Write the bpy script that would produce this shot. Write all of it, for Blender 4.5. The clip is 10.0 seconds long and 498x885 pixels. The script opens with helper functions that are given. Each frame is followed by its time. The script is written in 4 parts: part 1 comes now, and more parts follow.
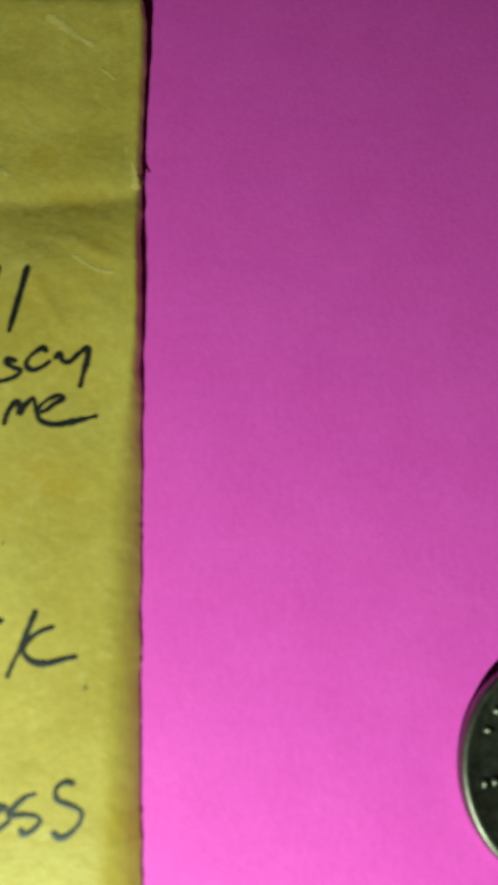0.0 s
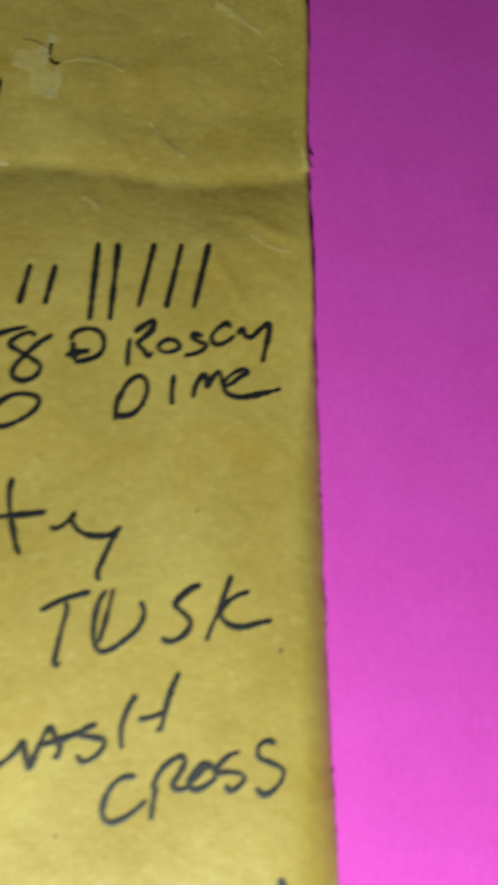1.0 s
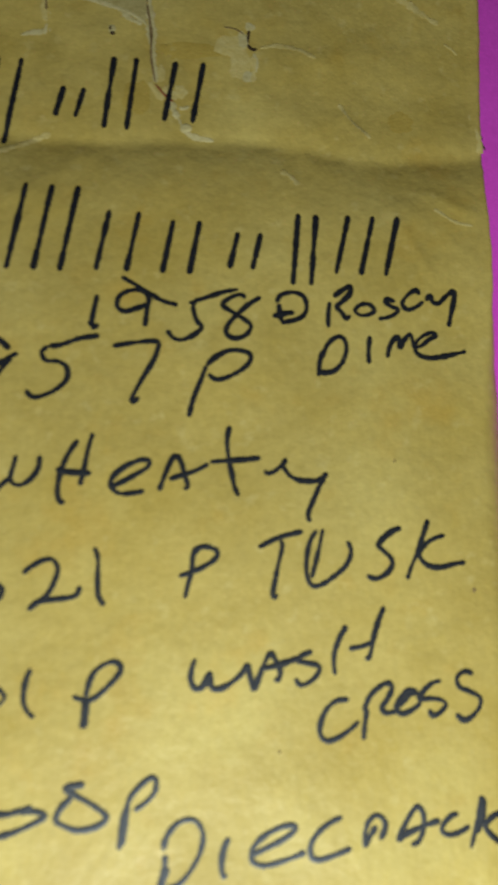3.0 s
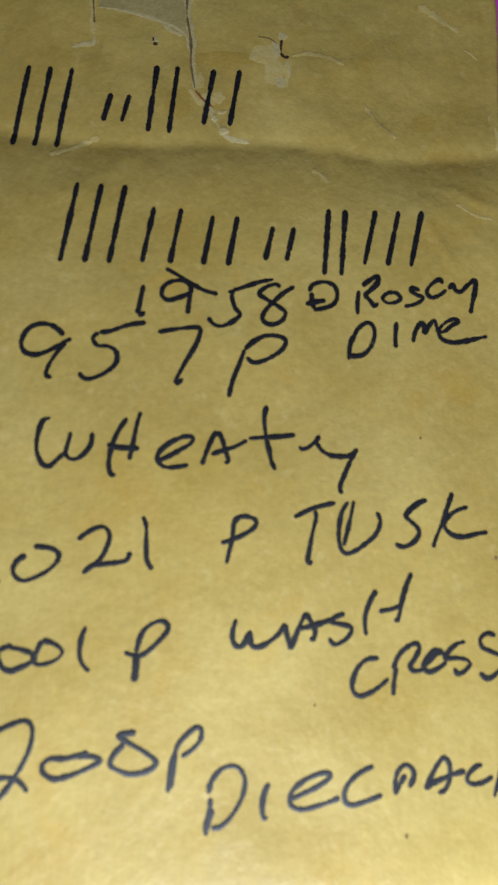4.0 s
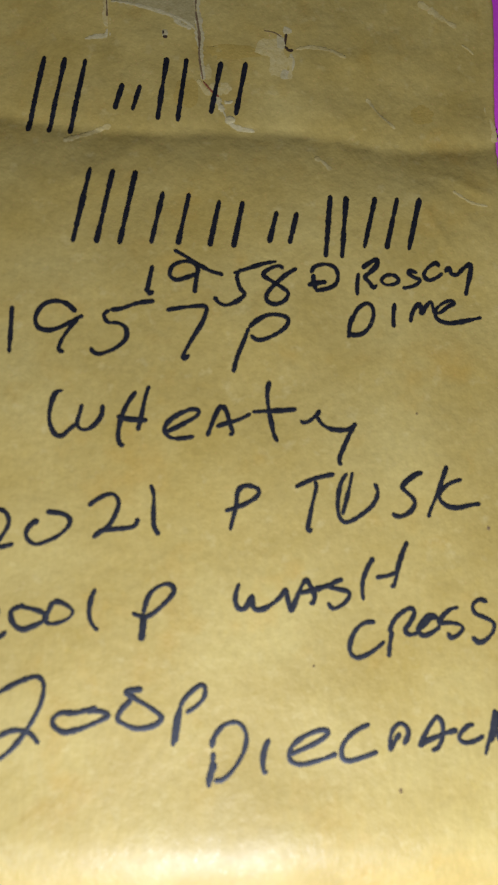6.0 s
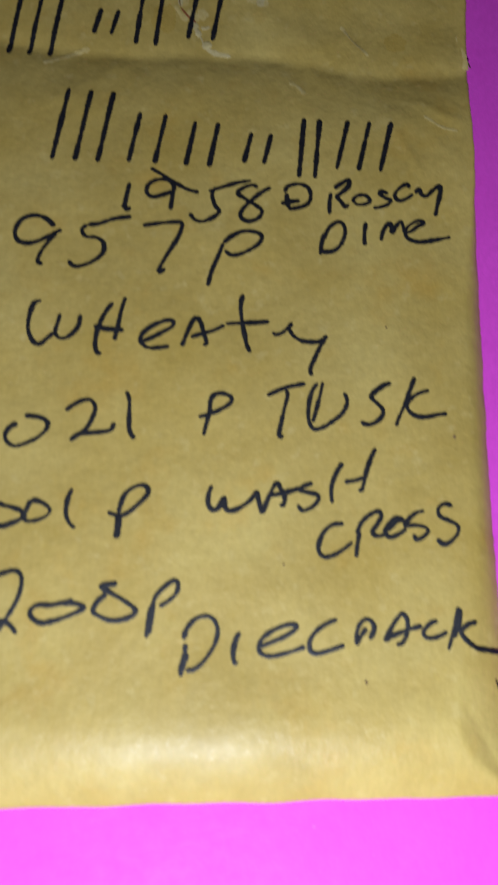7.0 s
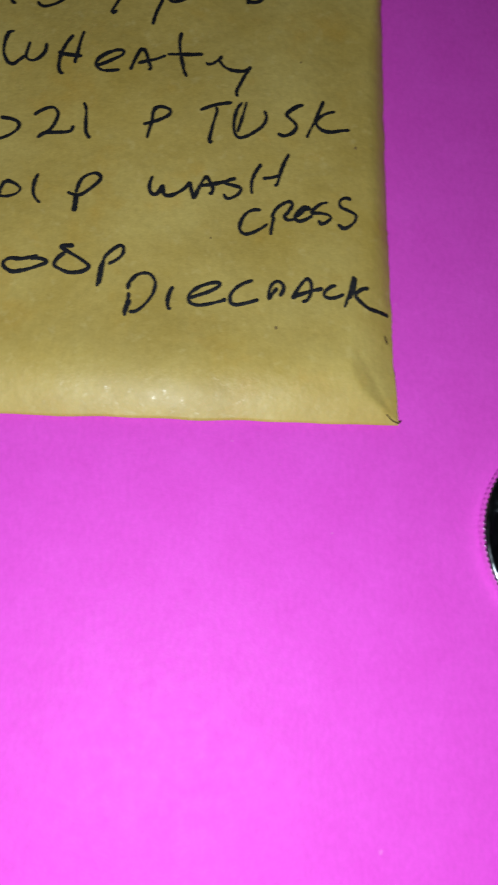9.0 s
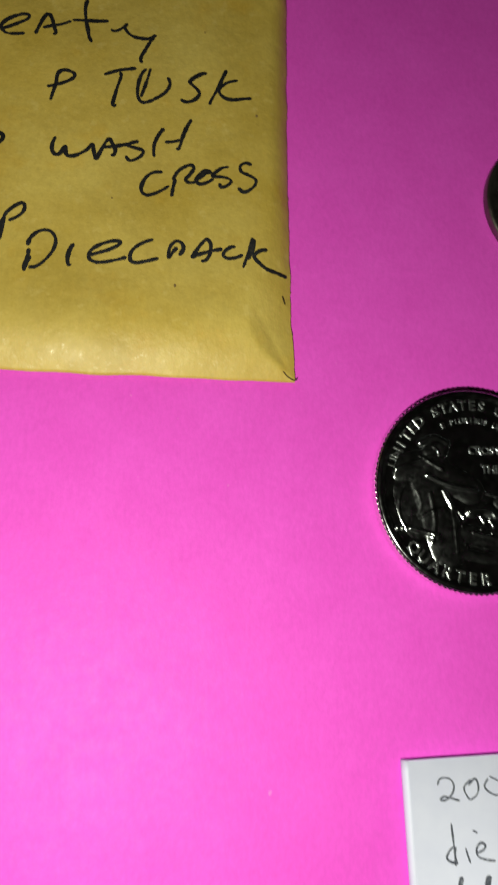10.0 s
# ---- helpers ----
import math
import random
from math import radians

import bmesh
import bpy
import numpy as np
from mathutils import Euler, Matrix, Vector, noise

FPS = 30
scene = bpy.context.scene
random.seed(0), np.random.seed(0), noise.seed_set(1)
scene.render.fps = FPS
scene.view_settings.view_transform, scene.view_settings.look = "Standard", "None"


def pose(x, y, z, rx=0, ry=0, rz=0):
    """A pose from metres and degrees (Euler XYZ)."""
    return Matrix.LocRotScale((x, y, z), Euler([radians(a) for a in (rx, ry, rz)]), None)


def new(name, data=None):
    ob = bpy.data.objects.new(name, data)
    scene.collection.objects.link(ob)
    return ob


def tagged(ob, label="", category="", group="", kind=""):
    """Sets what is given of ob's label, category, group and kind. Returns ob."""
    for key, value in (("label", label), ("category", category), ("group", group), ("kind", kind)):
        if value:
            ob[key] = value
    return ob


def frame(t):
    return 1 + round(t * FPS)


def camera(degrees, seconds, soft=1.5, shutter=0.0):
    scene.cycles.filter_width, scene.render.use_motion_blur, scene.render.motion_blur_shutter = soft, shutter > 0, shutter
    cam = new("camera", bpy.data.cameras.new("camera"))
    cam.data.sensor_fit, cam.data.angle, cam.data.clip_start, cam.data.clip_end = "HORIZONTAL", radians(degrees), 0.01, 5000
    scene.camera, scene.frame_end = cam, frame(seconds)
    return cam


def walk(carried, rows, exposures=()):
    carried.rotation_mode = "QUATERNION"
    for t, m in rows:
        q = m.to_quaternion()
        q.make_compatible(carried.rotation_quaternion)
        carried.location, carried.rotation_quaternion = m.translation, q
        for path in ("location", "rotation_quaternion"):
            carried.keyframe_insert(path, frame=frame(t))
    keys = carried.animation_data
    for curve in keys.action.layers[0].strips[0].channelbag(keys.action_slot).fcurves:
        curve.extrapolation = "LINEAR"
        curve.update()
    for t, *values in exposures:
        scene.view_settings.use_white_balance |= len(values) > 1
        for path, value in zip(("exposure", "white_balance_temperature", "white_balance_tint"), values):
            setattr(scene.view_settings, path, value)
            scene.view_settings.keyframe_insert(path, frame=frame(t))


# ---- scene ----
MM = 0.001
PATH = [
    (0, pose(0.00024, 0.03972, 0.06383, 11.28, -7.27, -1.70)),
    (0.2, pose(-0.00276, 0.04015, 0.06375, 10.81, -7.65, -1.50)),
    (0.5, pose(-0.00720, 0.03944, 0.06322, 10.86, -7.93, -1.53)),
    (0.7, pose(-0.00878, 0.03808, 0.06348, 11.84, -7.00, -1.57)),
    (1, pose(-0.01501, 0.03730, 0.06328, 11.49, -7.49, -1.59)),
    (1.2, pose(-0.01898, 0.03603, 0.06326, 12.06, -8.69, -1.60)),
    (1.5, pose(-0.02048, 0.03591, 0.06326, 11.58, -7.84, -1.54)),
    (1.7, pose(-0.02359, 0.03465, 0.06263, 12.07, -8.10, -1.54)),
    (2, pose(-0.02558, 0.03373, 0.06305, 11.86, -7.78, -1.42)),
    (2.2, pose(-0.02573, 0.03355, 0.06378, 11.88, -6.75, -1.50)),
    (2.5, pose(-0.02812, 0.03373, 0.06442, 11.67, -7.48, -1.42)),
    (2.7, pose(-0.02916, 0.03261, 0.06431, 12.01, -6.70, -1.11)),
    (3, pose(-0.03185, 0.03218, 0.06533, 11.83, -7.26, -0.57)),
    (3.2, pose(-0.03344, 0.03184, 0.06596, 11.63, -7.12, -0.52)),
    (4.5, pose(-0.03406, 0.02751, 0.07063, 12.65, -5.52, -0.39)),
    (4.7, pose(-0.03411, 0.02851, 0.07038, 11.90, -6.03, -0.48)),
    (5, pose(-0.03475, 0.02703, 0.07092, 12.60, -5.82, -0.40)),
    (6.5, pose(-0.03401, 0.02286, 0.07220, 12.73, -5.99, 0.07)),
    (6.7, pose(-0.03285, 0.02093, 0.07247, 12.42, -4.96, 0.11)),
    (7, pose(-0.03238, 0.01670, 0.07242, 12.18, -6.25, 0.06)),
    (7.2, pose(-0.03277, 0.01285, 0.07534, 11.60, -6.82, 0.08)),
    (7.5, pose(-0.03308, 0.00385, 0.07785, 12.30, -7.07, -0.01)),
    (7.7, pose(-0.03274, 0.00094, 0.07891, 11.80, -6.42, -0.07)),
    (8, pose(-0.03383, -0.00521, 0.07972, 11.95, -6.69, -0.04)),
    (8.2, pose(-0.03384, -0.00903, 0.07964, 11.73, -6.99, -0.06)),
    (8.5, pose(-0.03104, -0.01519, 0.08001, 12.01, -6.28, 0.30)),
    (8.7, pose(-0.03067, -0.01777, 0.08103, 11.69, -6.55, 0.34)),
    (9, pose(-0.02519, -0.01961, 0.08195, 11.80, -5.92, 0.32)),
    (9.2, pose(-0.02324, -0.01978, 0.08311, 11.55, -6.60, 0.22)),
    (9.5, pose(-0.01841, -0.02145, 0.08305, 12.19, -6.67, 0.05)),
    (9.7, pose(-0.01703, -0.02241, 0.08276, 12.36, -7.29, 0.03)),
    (10, pose(-0.01814, -0.02605, 0.08341, 12.61, -8.71, -0.15)),
]
EXPOSURES = [
    (0.0, 0.83, 6700, -45),
    (0.6, 0.62, 6250, -20),
    (1.0, 0.58, 6150, -13),
    (2.5, 0.54, 5800, -9),
    (4.5, 0.58, 5200, 14),
    (6.5, 0.46, 5100, 17),
    (7.5, -0.08, 5350, 6),
    (8.0, -0.24, 5100, 2),
    (8.5, -0.36, 4800, -10),
    (9.0, -0.43, 5450, 3),
    (9.5, -0.34, 6550, 5),
    (10.0, -0.34, 7500, -8),
]
cam = camera(36.0, 10.0, soft=2.1, shutter=0.5)
cam.data.dof.use_dof = True
cam.data.dof.focus_distance, cam.data.dof.aperture_fstop = 0.086, 45.0
walk(cam, PATH, EXPOSURES)

# ---- light: one small white flash lamp over the sheet, in a dark closed room ----
world = bpy.data.worlds.new("dark_room")
scene.world = world
world.use_nodes = True
world.node_tree.nodes["Background"].inputs[0].default_value = (0.8, 0.85, 1.0, 1)
world.node_tree.nodes["Background"].inputs[1].default_value = 0.002
lamp = bpy.data.lights.new("flash_lamp", "POINT")
lamp.energy, lamp.color, lamp.shadow_soft_size = 0.465, (1.0, 0.97, 0.92), 0.0035
LAMP_AT = (-0.026, -0.046, 0.080)
new("flash_lamp", lamp).location = LAMP_AT


# ---- materials ----
def material(name, rough=0.5, metal=0.0, spec=0.5):
    m = bpy.data.materials.new(name)
    m.use_nodes = True
    b = m.node_tree.nodes["Principled BSDF"]
    b.inputs["Roughness"].default_value, b.inputs["Metallic"].default_value = rough, metal
    b.inputs["Specular IOR Level"].default_value = spec
    return m, m.node_tree, b


def coords(tree):
    return tree.nodes.new("ShaderNodeTexCoord").outputs["Object"]


def grain(tree, size_mm, detail=4.0, rough=0.55, stretch=None, seed=0.0):
    """Noise whose features are about size_mm across."""
    n = tree.nodes.new("ShaderNodeTexNoise")
    n.noise_dimensions = "4D"
    n.inputs["W"].default_value = seed
    n.inputs["Scale"].default_value, n.inputs["Detail"].default_value = 1000.0 / size_mm, detail
    n.inputs["Roughness"].default_value = rough
    link = coords(tree)
    if stretch:
        mp = tree.nodes.new("ShaderNodeMapping")
        mp.inputs["Scale"].default_value = stretch
        tree.links.new(link, mp.inputs["Vector"])
        link = mp.outputs["Vector"]
    tree.links.new(link, n.inputs["Vector"])
    return n.outputs["Fac"]


def ramp(tree, fac, stops):
    r = tree.nodes.new("ShaderNodeValToRGB")
    while len(r.color_ramp.elements) < len(stops):
        r.color_ramp.elements.new(0.5)
    for el, (at, col) in zip(r.color_ramp.elements, stops):
        el.position, el.color = at, (*col, 1) if len(col) == 3 else col
    tree.links.new(fac, r.inputs["Fac"])
    return r.outputs["Color"]


def mixed(tree, a, b, fac, mode="MIX"):
    m = tree.nodes.new("ShaderNodeMix")
    m.data_type, m.blend_type = "RGBA", mode
    for value, at in ((fac, 0), (a, 6), (b, 7)):
        if isinstance(value, bpy.types.NodeSocket):
            tree.links.new(value, m.inputs[at])
        else:
            m.inputs[at].default_value = value if at == 0 else (*value, 1)
    return m.outputs[2]


def bump(tree, b, fac, depth_mm, strength=1.0, before=None):
    n = tree.nodes.new("ShaderNodeBump")
    n.inputs["Strength"].default_value, n.inputs["Distance"].default_value = strength, depth_mm * MM
    tree.links.new(fac, n.inputs["Height"])
    if before:
        tree.links.new(before, n.inputs["Normal"])
    tree.links.new(n.outputs["Normal"], b.inputs["Normal"])
    return n.outputs["Normal"]


def grey(v):
    return (v, v, v)


def manila_paper():
    m, t, b = material("manila_kraft_paper", 0.42, spec=0.36)
    b.inputs["Coat Weight"].default_value, b.inputs["Coat Roughness"].default_value = 0.20, 0.40
    base = ramp(t, grain(t, 9, 5, 0.6), [(0.30, (0.50, 0.352, 0.070)), (0.52, (0.55, 0.402, 0.097)), (0.72, (0.60, 0.455, 0.123))])
    stain = ramp(t, grain(t, 5, 3, 0.6, seed=3.1), [(0.55, grey(0)), (0.72, grey(0.38))])
    col = mixed(t, base, (0.54, 0.32, 0.04), stain)
    zone = ramp(t, grain(t, 16, 4, 0.62, seed=11.0), [(0.36, grey(0.92)), (0.5, grey(1.0)), (0.64, grey(1.07))])
    col = mixed(t, col, zone, 1.0, "MULTIPLY")
    fibre = ramp(t, grain(t, 0.55, 3, 0.7, (1.0, 0.45, 1.0), 1.7), [(0.3, grey(0.93)), (0.7, grey(1.06))])
    col = mixed(t, col, fibre, 1.0, "MULTIPLY")
    fleck = ramp(t, grain(t, 1.3, 3, 0.6, seed=8.0), [(0.58, grey(0)), (0.74, grey(0.40))])
    col = mixed(t, col, (0.72, 0.57, 0.21), fleck)
    t.links.new(col, b.inputs["Base Color"])
    gloss = ramp(t, grain(t, 3.0, 4, 0.65, seed=5.0), [(0.3, grey(0.44)), (0.7, grey(0.64))])
    shiny = ramp(t, grain(t, 0.8, 3, 0.6, seed=9.0), [(0.56, grey(1.0)), (0.70, grey(0.62))])
    gloss = mixed(t, gloss, shiny, 1.0, "MULTIPLY")
    t.links.new(gloss, b.inputs["Roughness"])
    n = bump(t, b, grain(t, 1.1, 3, 0.6, seed=2.0), 0.13, 0.7)
    bump(t, b, grain(t, 0.5, 3, 0.65, (1.0, 0.6, 1.0), 4.0), 0.05, 0.7, n)
    return m


def worn_paper(name, light, dark):
    m, t, b = material(name, 0.85, spec=0.2)
    t.links.new(ramp(t, grain(t, 0.7, 4, 0.7), [(0.3, dark), (0.7, light)]), b.inputs["Base Color"])
    bump(t, b, grain(t, 0.3, 3), 0.06, 0.8)
    return m


def pink_card():
    m, t, b = material("glossy_magenta_card", 0.55, spec=0.24)
    base = ramp(t, grain(t, 6, 4, 0.6), [(0.3, (0.81, 0.080, 0.68)), (0.7, (0.86, 0.096, 0.74))])
    fibre = ramp(t, grain(t, 0.5, 3, 0.7, (1.0, 0.5, 1.0), 2.2), [(0.3, grey(0.93)), (0.7, grey(1.05))])
    col = mixed(t, base, fibre, 1.0, "MULTIPLY")
    speck = ramp(t, grain(t, 1.4, 1, 0.4, seed=6.6), [(0.80, grey(0)), (0.82, grey(0.25))])
    col = mixed(t, col, (0.95, 0.45, 0.80), speck)
    t.links.new(col, b.inputs["Base Color"])
    t.links.new(ramp(t, grain(t, 1.6, 3, seed=1.0), [(0.3, grey(0.52)), (0.7, grey(0.62))]), b.inputs["Roughness"])
    n = bump(t, b, grain(t, 0.8, 4, 0.7), 0.06, 0.6)
    bump(t, b, grain(t, 0.25, 2, 0.6, seed=3.0), 0.014, 0.6, n)
    return m


def ink():
    m, t, b = material("black_marker_ink", 0.52, spec=0.62)
    t.links.new(ramp(t, grain(t, 0.5, 4, 0.72), [(0.34, (0.005, 0.005, 0.007)), (0.60, (0.014, 0.014, 0.018)), (0.70, (0.05, 0.045, 0.03)), (0.80, (0.22, 0.17, 0.06))]), b.inputs["Base Color"])
    bump(t, b, grain(t, 0.3, 3), 0.02, 0.6)
    return m


def pen_ink():
    m, t, b = material("grey_ballpoint_ink", 0.5)
    t.links.new(ramp(t, grain(t, 0.25, 3, 0.8), [(0.36, (0.03, 0.032, 0.055)), (0.55, (0.09, 0.10, 0.15)), (0.68, (0.42, 0.45, 0.56))]), b.inputs["Base Color"])
    return m


def coin_metal(name, a, c, rough):
    m, t, b = material(name, rough, 1.0)
    t.links.new(ramp(t, grain(t, 2.2, 5, 0.65), [(0.3, a), (0.7, c)]), b.inputs["Base Color"])
    t.links.new(ramp(t, grain(t, 0.8, 4, 0.7, seed=2.0), [(0.3, grey(rough - 0.06)), (0.75, grey(rough + 0.12))]), b.inputs["Roughness"])
    bump(t, b, grain(t, 0.35, 4, 0.7), 0.004, 0.5)
    return m


def white_card():
    m, t, b = material("white_card", 0.55, spec=0.4)
    t.links.new(ramp(t, grain(t, 3, 4, 0.6), [(0.3, (0.66, 0.68, 0.93)), (0.7, (0.71, 0.73, 0.97))]), b.inputs["Base Color"])
    bump(t, b, grain(t, 0.4, 3), 0.02, 0.4)
    return m


def plain_surface(name, a, c, size, rough):
    m, t, b = material(name, rough)
    t.links.new(ramp(t, grain(t, size, 5, 0.6), [(0.3, a), (0.7, c)]), b.inputs["Base Color"])
    bump(t, b, grain(t, size / 12, 3), 0.3, 0.3)
    return m


MANILA, PINK, INK, PEN = manila_paper(), pink_card(), ink(), pen_ink()
WORN = worn_paper("torn_pale_paper", (0.66, 0.55, 0.27), (0.52, 0.41, 0.15))
SCUFF = worn_paper("scuffed_paper", (0.68, 0.54, 0.21), (0.57, 0.42, 0.11))
# near-black for torn holes, and for shade painted along the right edge
HOLE_AND_SHADE = worn_paper("dark_torn_edge_and_shade", (0.09, 0.055, 0.025), (0.03, 0.018, 0.010))
BROWN = worn_paper("brown_crack", (0.30, 0.20, 0.08), (0.12, 0.075, 0.03))
BARE = worn_paper("bare_grey_paper", (0.52, 0.42, 0.165), (0.39, 0.30, 0.10))
STAIN = worn_paper("orange_brown_stain", (0.53, 0.37, 0.075), (0.47, 0.32, 0.055))
RUST = worn_paper("red_brown_stain", (0.35, 0.10, 0.04), (0.22, 0.07, 0.03))
NICKEL = coin_metal("cupronickel", (0.40, 0.42, 0.45), (0.51, 0.54, 0.57), 0.14)
BRIGHT = coin_metal("bright_reeding", (0.78, 0.76, 0.75), (0.86, 0.84, 0.83), 0.16)
FROST = coin_metal("frosted_cupronickel", (0.64, 0.67, 0.71), (0.73, 0.76, 0.80), 0.26)
RELIEF = coin_metal("polished_cupronickel", (0.48, 0.51, 0.55), (0.55, 0.58, 0.62), 0.18)
BRONZE = coin_metal("dark_bronze", (0.15, 0.14, 0.125), (0.24, 0.225, 0.20), 0.44)
CARD = white_card()


# ---- mesh helpers ----
def part(name, bm, mat, parent=None, label="", smooth=True):
    """Links a bmesh (in millimetres) as one mesh object."""
    for v in bm.verts:
        v.co *= MM
    me = bpy.data.meshes.new(name)
    bm.to_mesh(me)
    bm.free()
    me.materials.append(mat)
    for p in me.polygons:
        p.use_smooth = smooth
    ob = new(name, me)
    if parent:
        ob.parent = parent
    if label:
        tagged(ob, label)
    return ob


def box(bm, x0, x1, y0, y1, z0, z1, bevel=0.0):
    made = bmesh.ops.create_cube(bm, size=1, matrix=Matrix.Translation(((x0 + x1) / 2, (y0 + y1) / 2, (z0 + z1) / 2)) @ Matrix.Diagonal((x1 - x0, y1 - y0, z1 - z0, 1)))
    if bevel:
        edges = {e for v in made["verts"] for e in v.link_edges}
        bmesh.ops.bevel(bm, geom=list(edges), offset=bevel, segments=2, affect="EDGES")
    return bm


def smoothed(points, step):
    """A soft curve through the points, cut every step."""
    p = [Vector(q) for q in points]
    p = [2 * p[0] - p[1], *p, 2 * p[-1] - p[-2]]
    out = []
    for a, b, c, d in zip(p, p[1:], p[2:], p[3:]):
        n = max(2, int((c - b).length / step))
        for k in range(n):
            u = k / n
            out.append(0.5 * (2 * b + (c - a) * u + (2 * a - 5 * b + 4 * c - d) * u * u + (3 * b - a - 3 * c + d) * u ** 3))
    return out + [p[-2]]


def stroke(bm, points, width, ground, lift=0.03, crown=0.02, step=0.16, uneven=0.42, taper=True, across=4):
    """A line of ink, a scuff or a raised ridge laid along the points on the ground's surface."""
    line = smoothed(points, step)
    rows = []
    for i, q in enumerate(line):
        d = (line[min(i + 1, len(line) - 1)] - line[max(i - 1, 0)])
        d = d.normalized() if d.length > 1e-9 else Vector((1, 0))
        side = Vector((-d.y, d.x))
        end = min(i, len(line) - 1 - i) * step / (width * 0.5)
        w = width * (1 + uneven * noise.noise(Vector((q.x * 0.55, q.y * 0.55, 3.0))) + 0.6 * uneven * noise.noise(Vector((q.x * 2.6, q.y * 2.6, 9.0))))
        rag = 0.05 * min(1.0, width) * uneven / 0.3
        if taper:
            w *= math.sqrt(max(0.12, 1 - max(0.0, 1 - end) ** 2))
        row = []
        for k in range(across + 1):
            s = 2 * k / across - 1
            at = q + side * s * (w / 2 + rag * noise.noise(Vector((q.x * 7, q.y * 7, 4 * s))))
            row.append(bm.verts.new((at.x, at.y, ground(at.x, at.y) + lift + crown * (1 - s * s))))
        rows.append(row)
    for a, b in zip(rows, rows[1:]):
        for k in range(across):
            bm.faces.new((a[k], a[k + 1], b[k + 1], b[k]))


def blot(bm, x, y, rx, ry, ground, lift, seed, n=28):
    """A ragged patch on the ground's surface."""
    rings = []
    for ring in (0.35, 0.7, 1.0):
        row = []
        for k in range(n):
            a = 2 * math.pi * k / n
            r = ring * (1 + 0.35 * noise.noise(Vector((math.cos(a) * 1.6, math.sin(a) * 1.6, seed))) + 0.18 * noise.noise(Vector((math.cos(a) * 5, math.sin(a) * 5, seed))))
            px, py = x + rx * r * math.cos(a), y + ry * r * math.sin(a)
            row.append(bm.verts.new((px, py, ground(px, py) + (lift if ring < 1 else lift * 0.3))))
        rings.append(row)
    mid = bm.verts.new((x, y, ground(x, y) + lift))
    for k in range(n):
        j = (k + 1) % n
        bm.faces.new((mid, rings[0][k], rings[0][j]))
        for a, b in zip(rings, rings[1:]):
            bm.faces.new((a[k], b[k], b[j], a[j]))


# ---- handwriting: every letter is a part, its pen strokes drawn in a box of one by one ----
PENW = 0.45


def written(name, x, y, w, h, strokes, width, ground, mat, parent, label, lift):
    bm = bmesh.new()
    for n, pts in enumerate(strokes):
        stroke(bm, [(x + w * u, y + h * v) for u, v in pts], width, ground, lift + 0.006 * n)
    part(name, bm, mat, parent, label)


def hand(word, x, y, w, h, *strokes):
    """A marker letter on the envelope: left, foot, width and height in millimetres."""
    written("ink_letter", x, y, w, h, strokes, PENW, paper_top, INK, ENV, 'black handwritten letter of "%s"' % word, 0.03)


def bars(x, y, w, h):
    """Plain upright pen bars that fill a box of this size."""
    n = max(2, round(w / 2.4))
    for k in range(n):
        u = (k + 0.5) / n
        written("ink_bar", x, y, w, h, [[(u - 0.10, 0.0), (u, 0.5), (u + 0.10, 1.0)]], PENW * 1.1, paper_top, INK, ENV, "plain black ink bar", 0.09)


# ---- setting: tabletop in a closed dark room ----
TABLE = plain_surface("brown_tabletop", (0.10, 0.055, 0.03), (0.16, 0.09, 0.05), 40, 0.4)
PLASTER = plain_surface("matt_wall_paint", (0.28, 0.27, 0.26), (0.32, 0.31, 0.30), 90, 0.8)
for nm, bounds, mt, lab in (
    ("floor", (-900, 900, -900, 900, -40, -0.45), TABLE, "brown tabletop that carries the pink sheet"),
    ("ceiling", (-900, 900, -900, 900, 1200, 1240), PLASTER, "plain grey ceiling of the dark room"),
    ("wall_north", (-940, 940, 901, 941, -40, 1199), PLASTER, "plain grey wall of the dark room"),
    ("wall_south", (-940, 940, -941, -901, -40, 1199), PLASTER, "plain grey wall of the dark room"),
    ("wall_east", (901, 940, -900, 900, -40, 1199), PLASTER, "plain grey wall of the dark room"),
    ("wall_west", (-940, -901, -900, 900, -40, 1199), PLASTER, "plain grey wall of the dark room"),
):
    tagged(part(nm, box(bmesh.new(), *bounds), mt, smooth=False), lab, nm.split("_")[0], kind="structure")


# ---- bright pink sheet ----
def pink_sheet():
    bm = bmesh.new()
    nx, ny = 108, 140
    grid = []
    for i in range(nx + 1):
        row = []
        for j in range(ny + 1):
            x, y = -118 + 216 * i / nx, -150 + 280 * j / ny
            lift = 0.05 * noise.noise(Vector((x * 0.03, y * 0.03, 5.0)))
            row.append((bm.verts.new((x, y, lift - 0.05)), bm.verts.new((x, y, lift - 0.33))))
        grid.append(row)
    for i in range(nx):
        for j in range(ny):
            a, b, c, d = grid[i][j], grid[i + 1][j], grid[i + 1][j + 1], grid[i][j + 1]
            bm.faces.new((a[0], b[0], c[0], d[0]))
            bm.faces.new((d[1], c[1], b[1], a[1]))
    rim = [grid[i][0] for i in range(nx)] + [grid[nx][j] for j in range(ny)] + [grid[i][ny] for i in range(nx, 0, -1)] + [grid[0][j] for j in range(ny, 0, -1)]
    for a, b in zip(rim, rim[1:] + rim[:1]):
        bm.faces.new((a[1], b[1], b[0], a[0]))
    return tagged(part("pink_card_sheet", bm, PINK), "bright magenta pink card sheet lying flat", "paper")


pink_sheet()

# ---- manila envelope ----
EW, EH = 66.0, 94.6


def ease(v):
    v = min(1.0, max(0.0, v))
    return v * v * (3 - 2 * v)


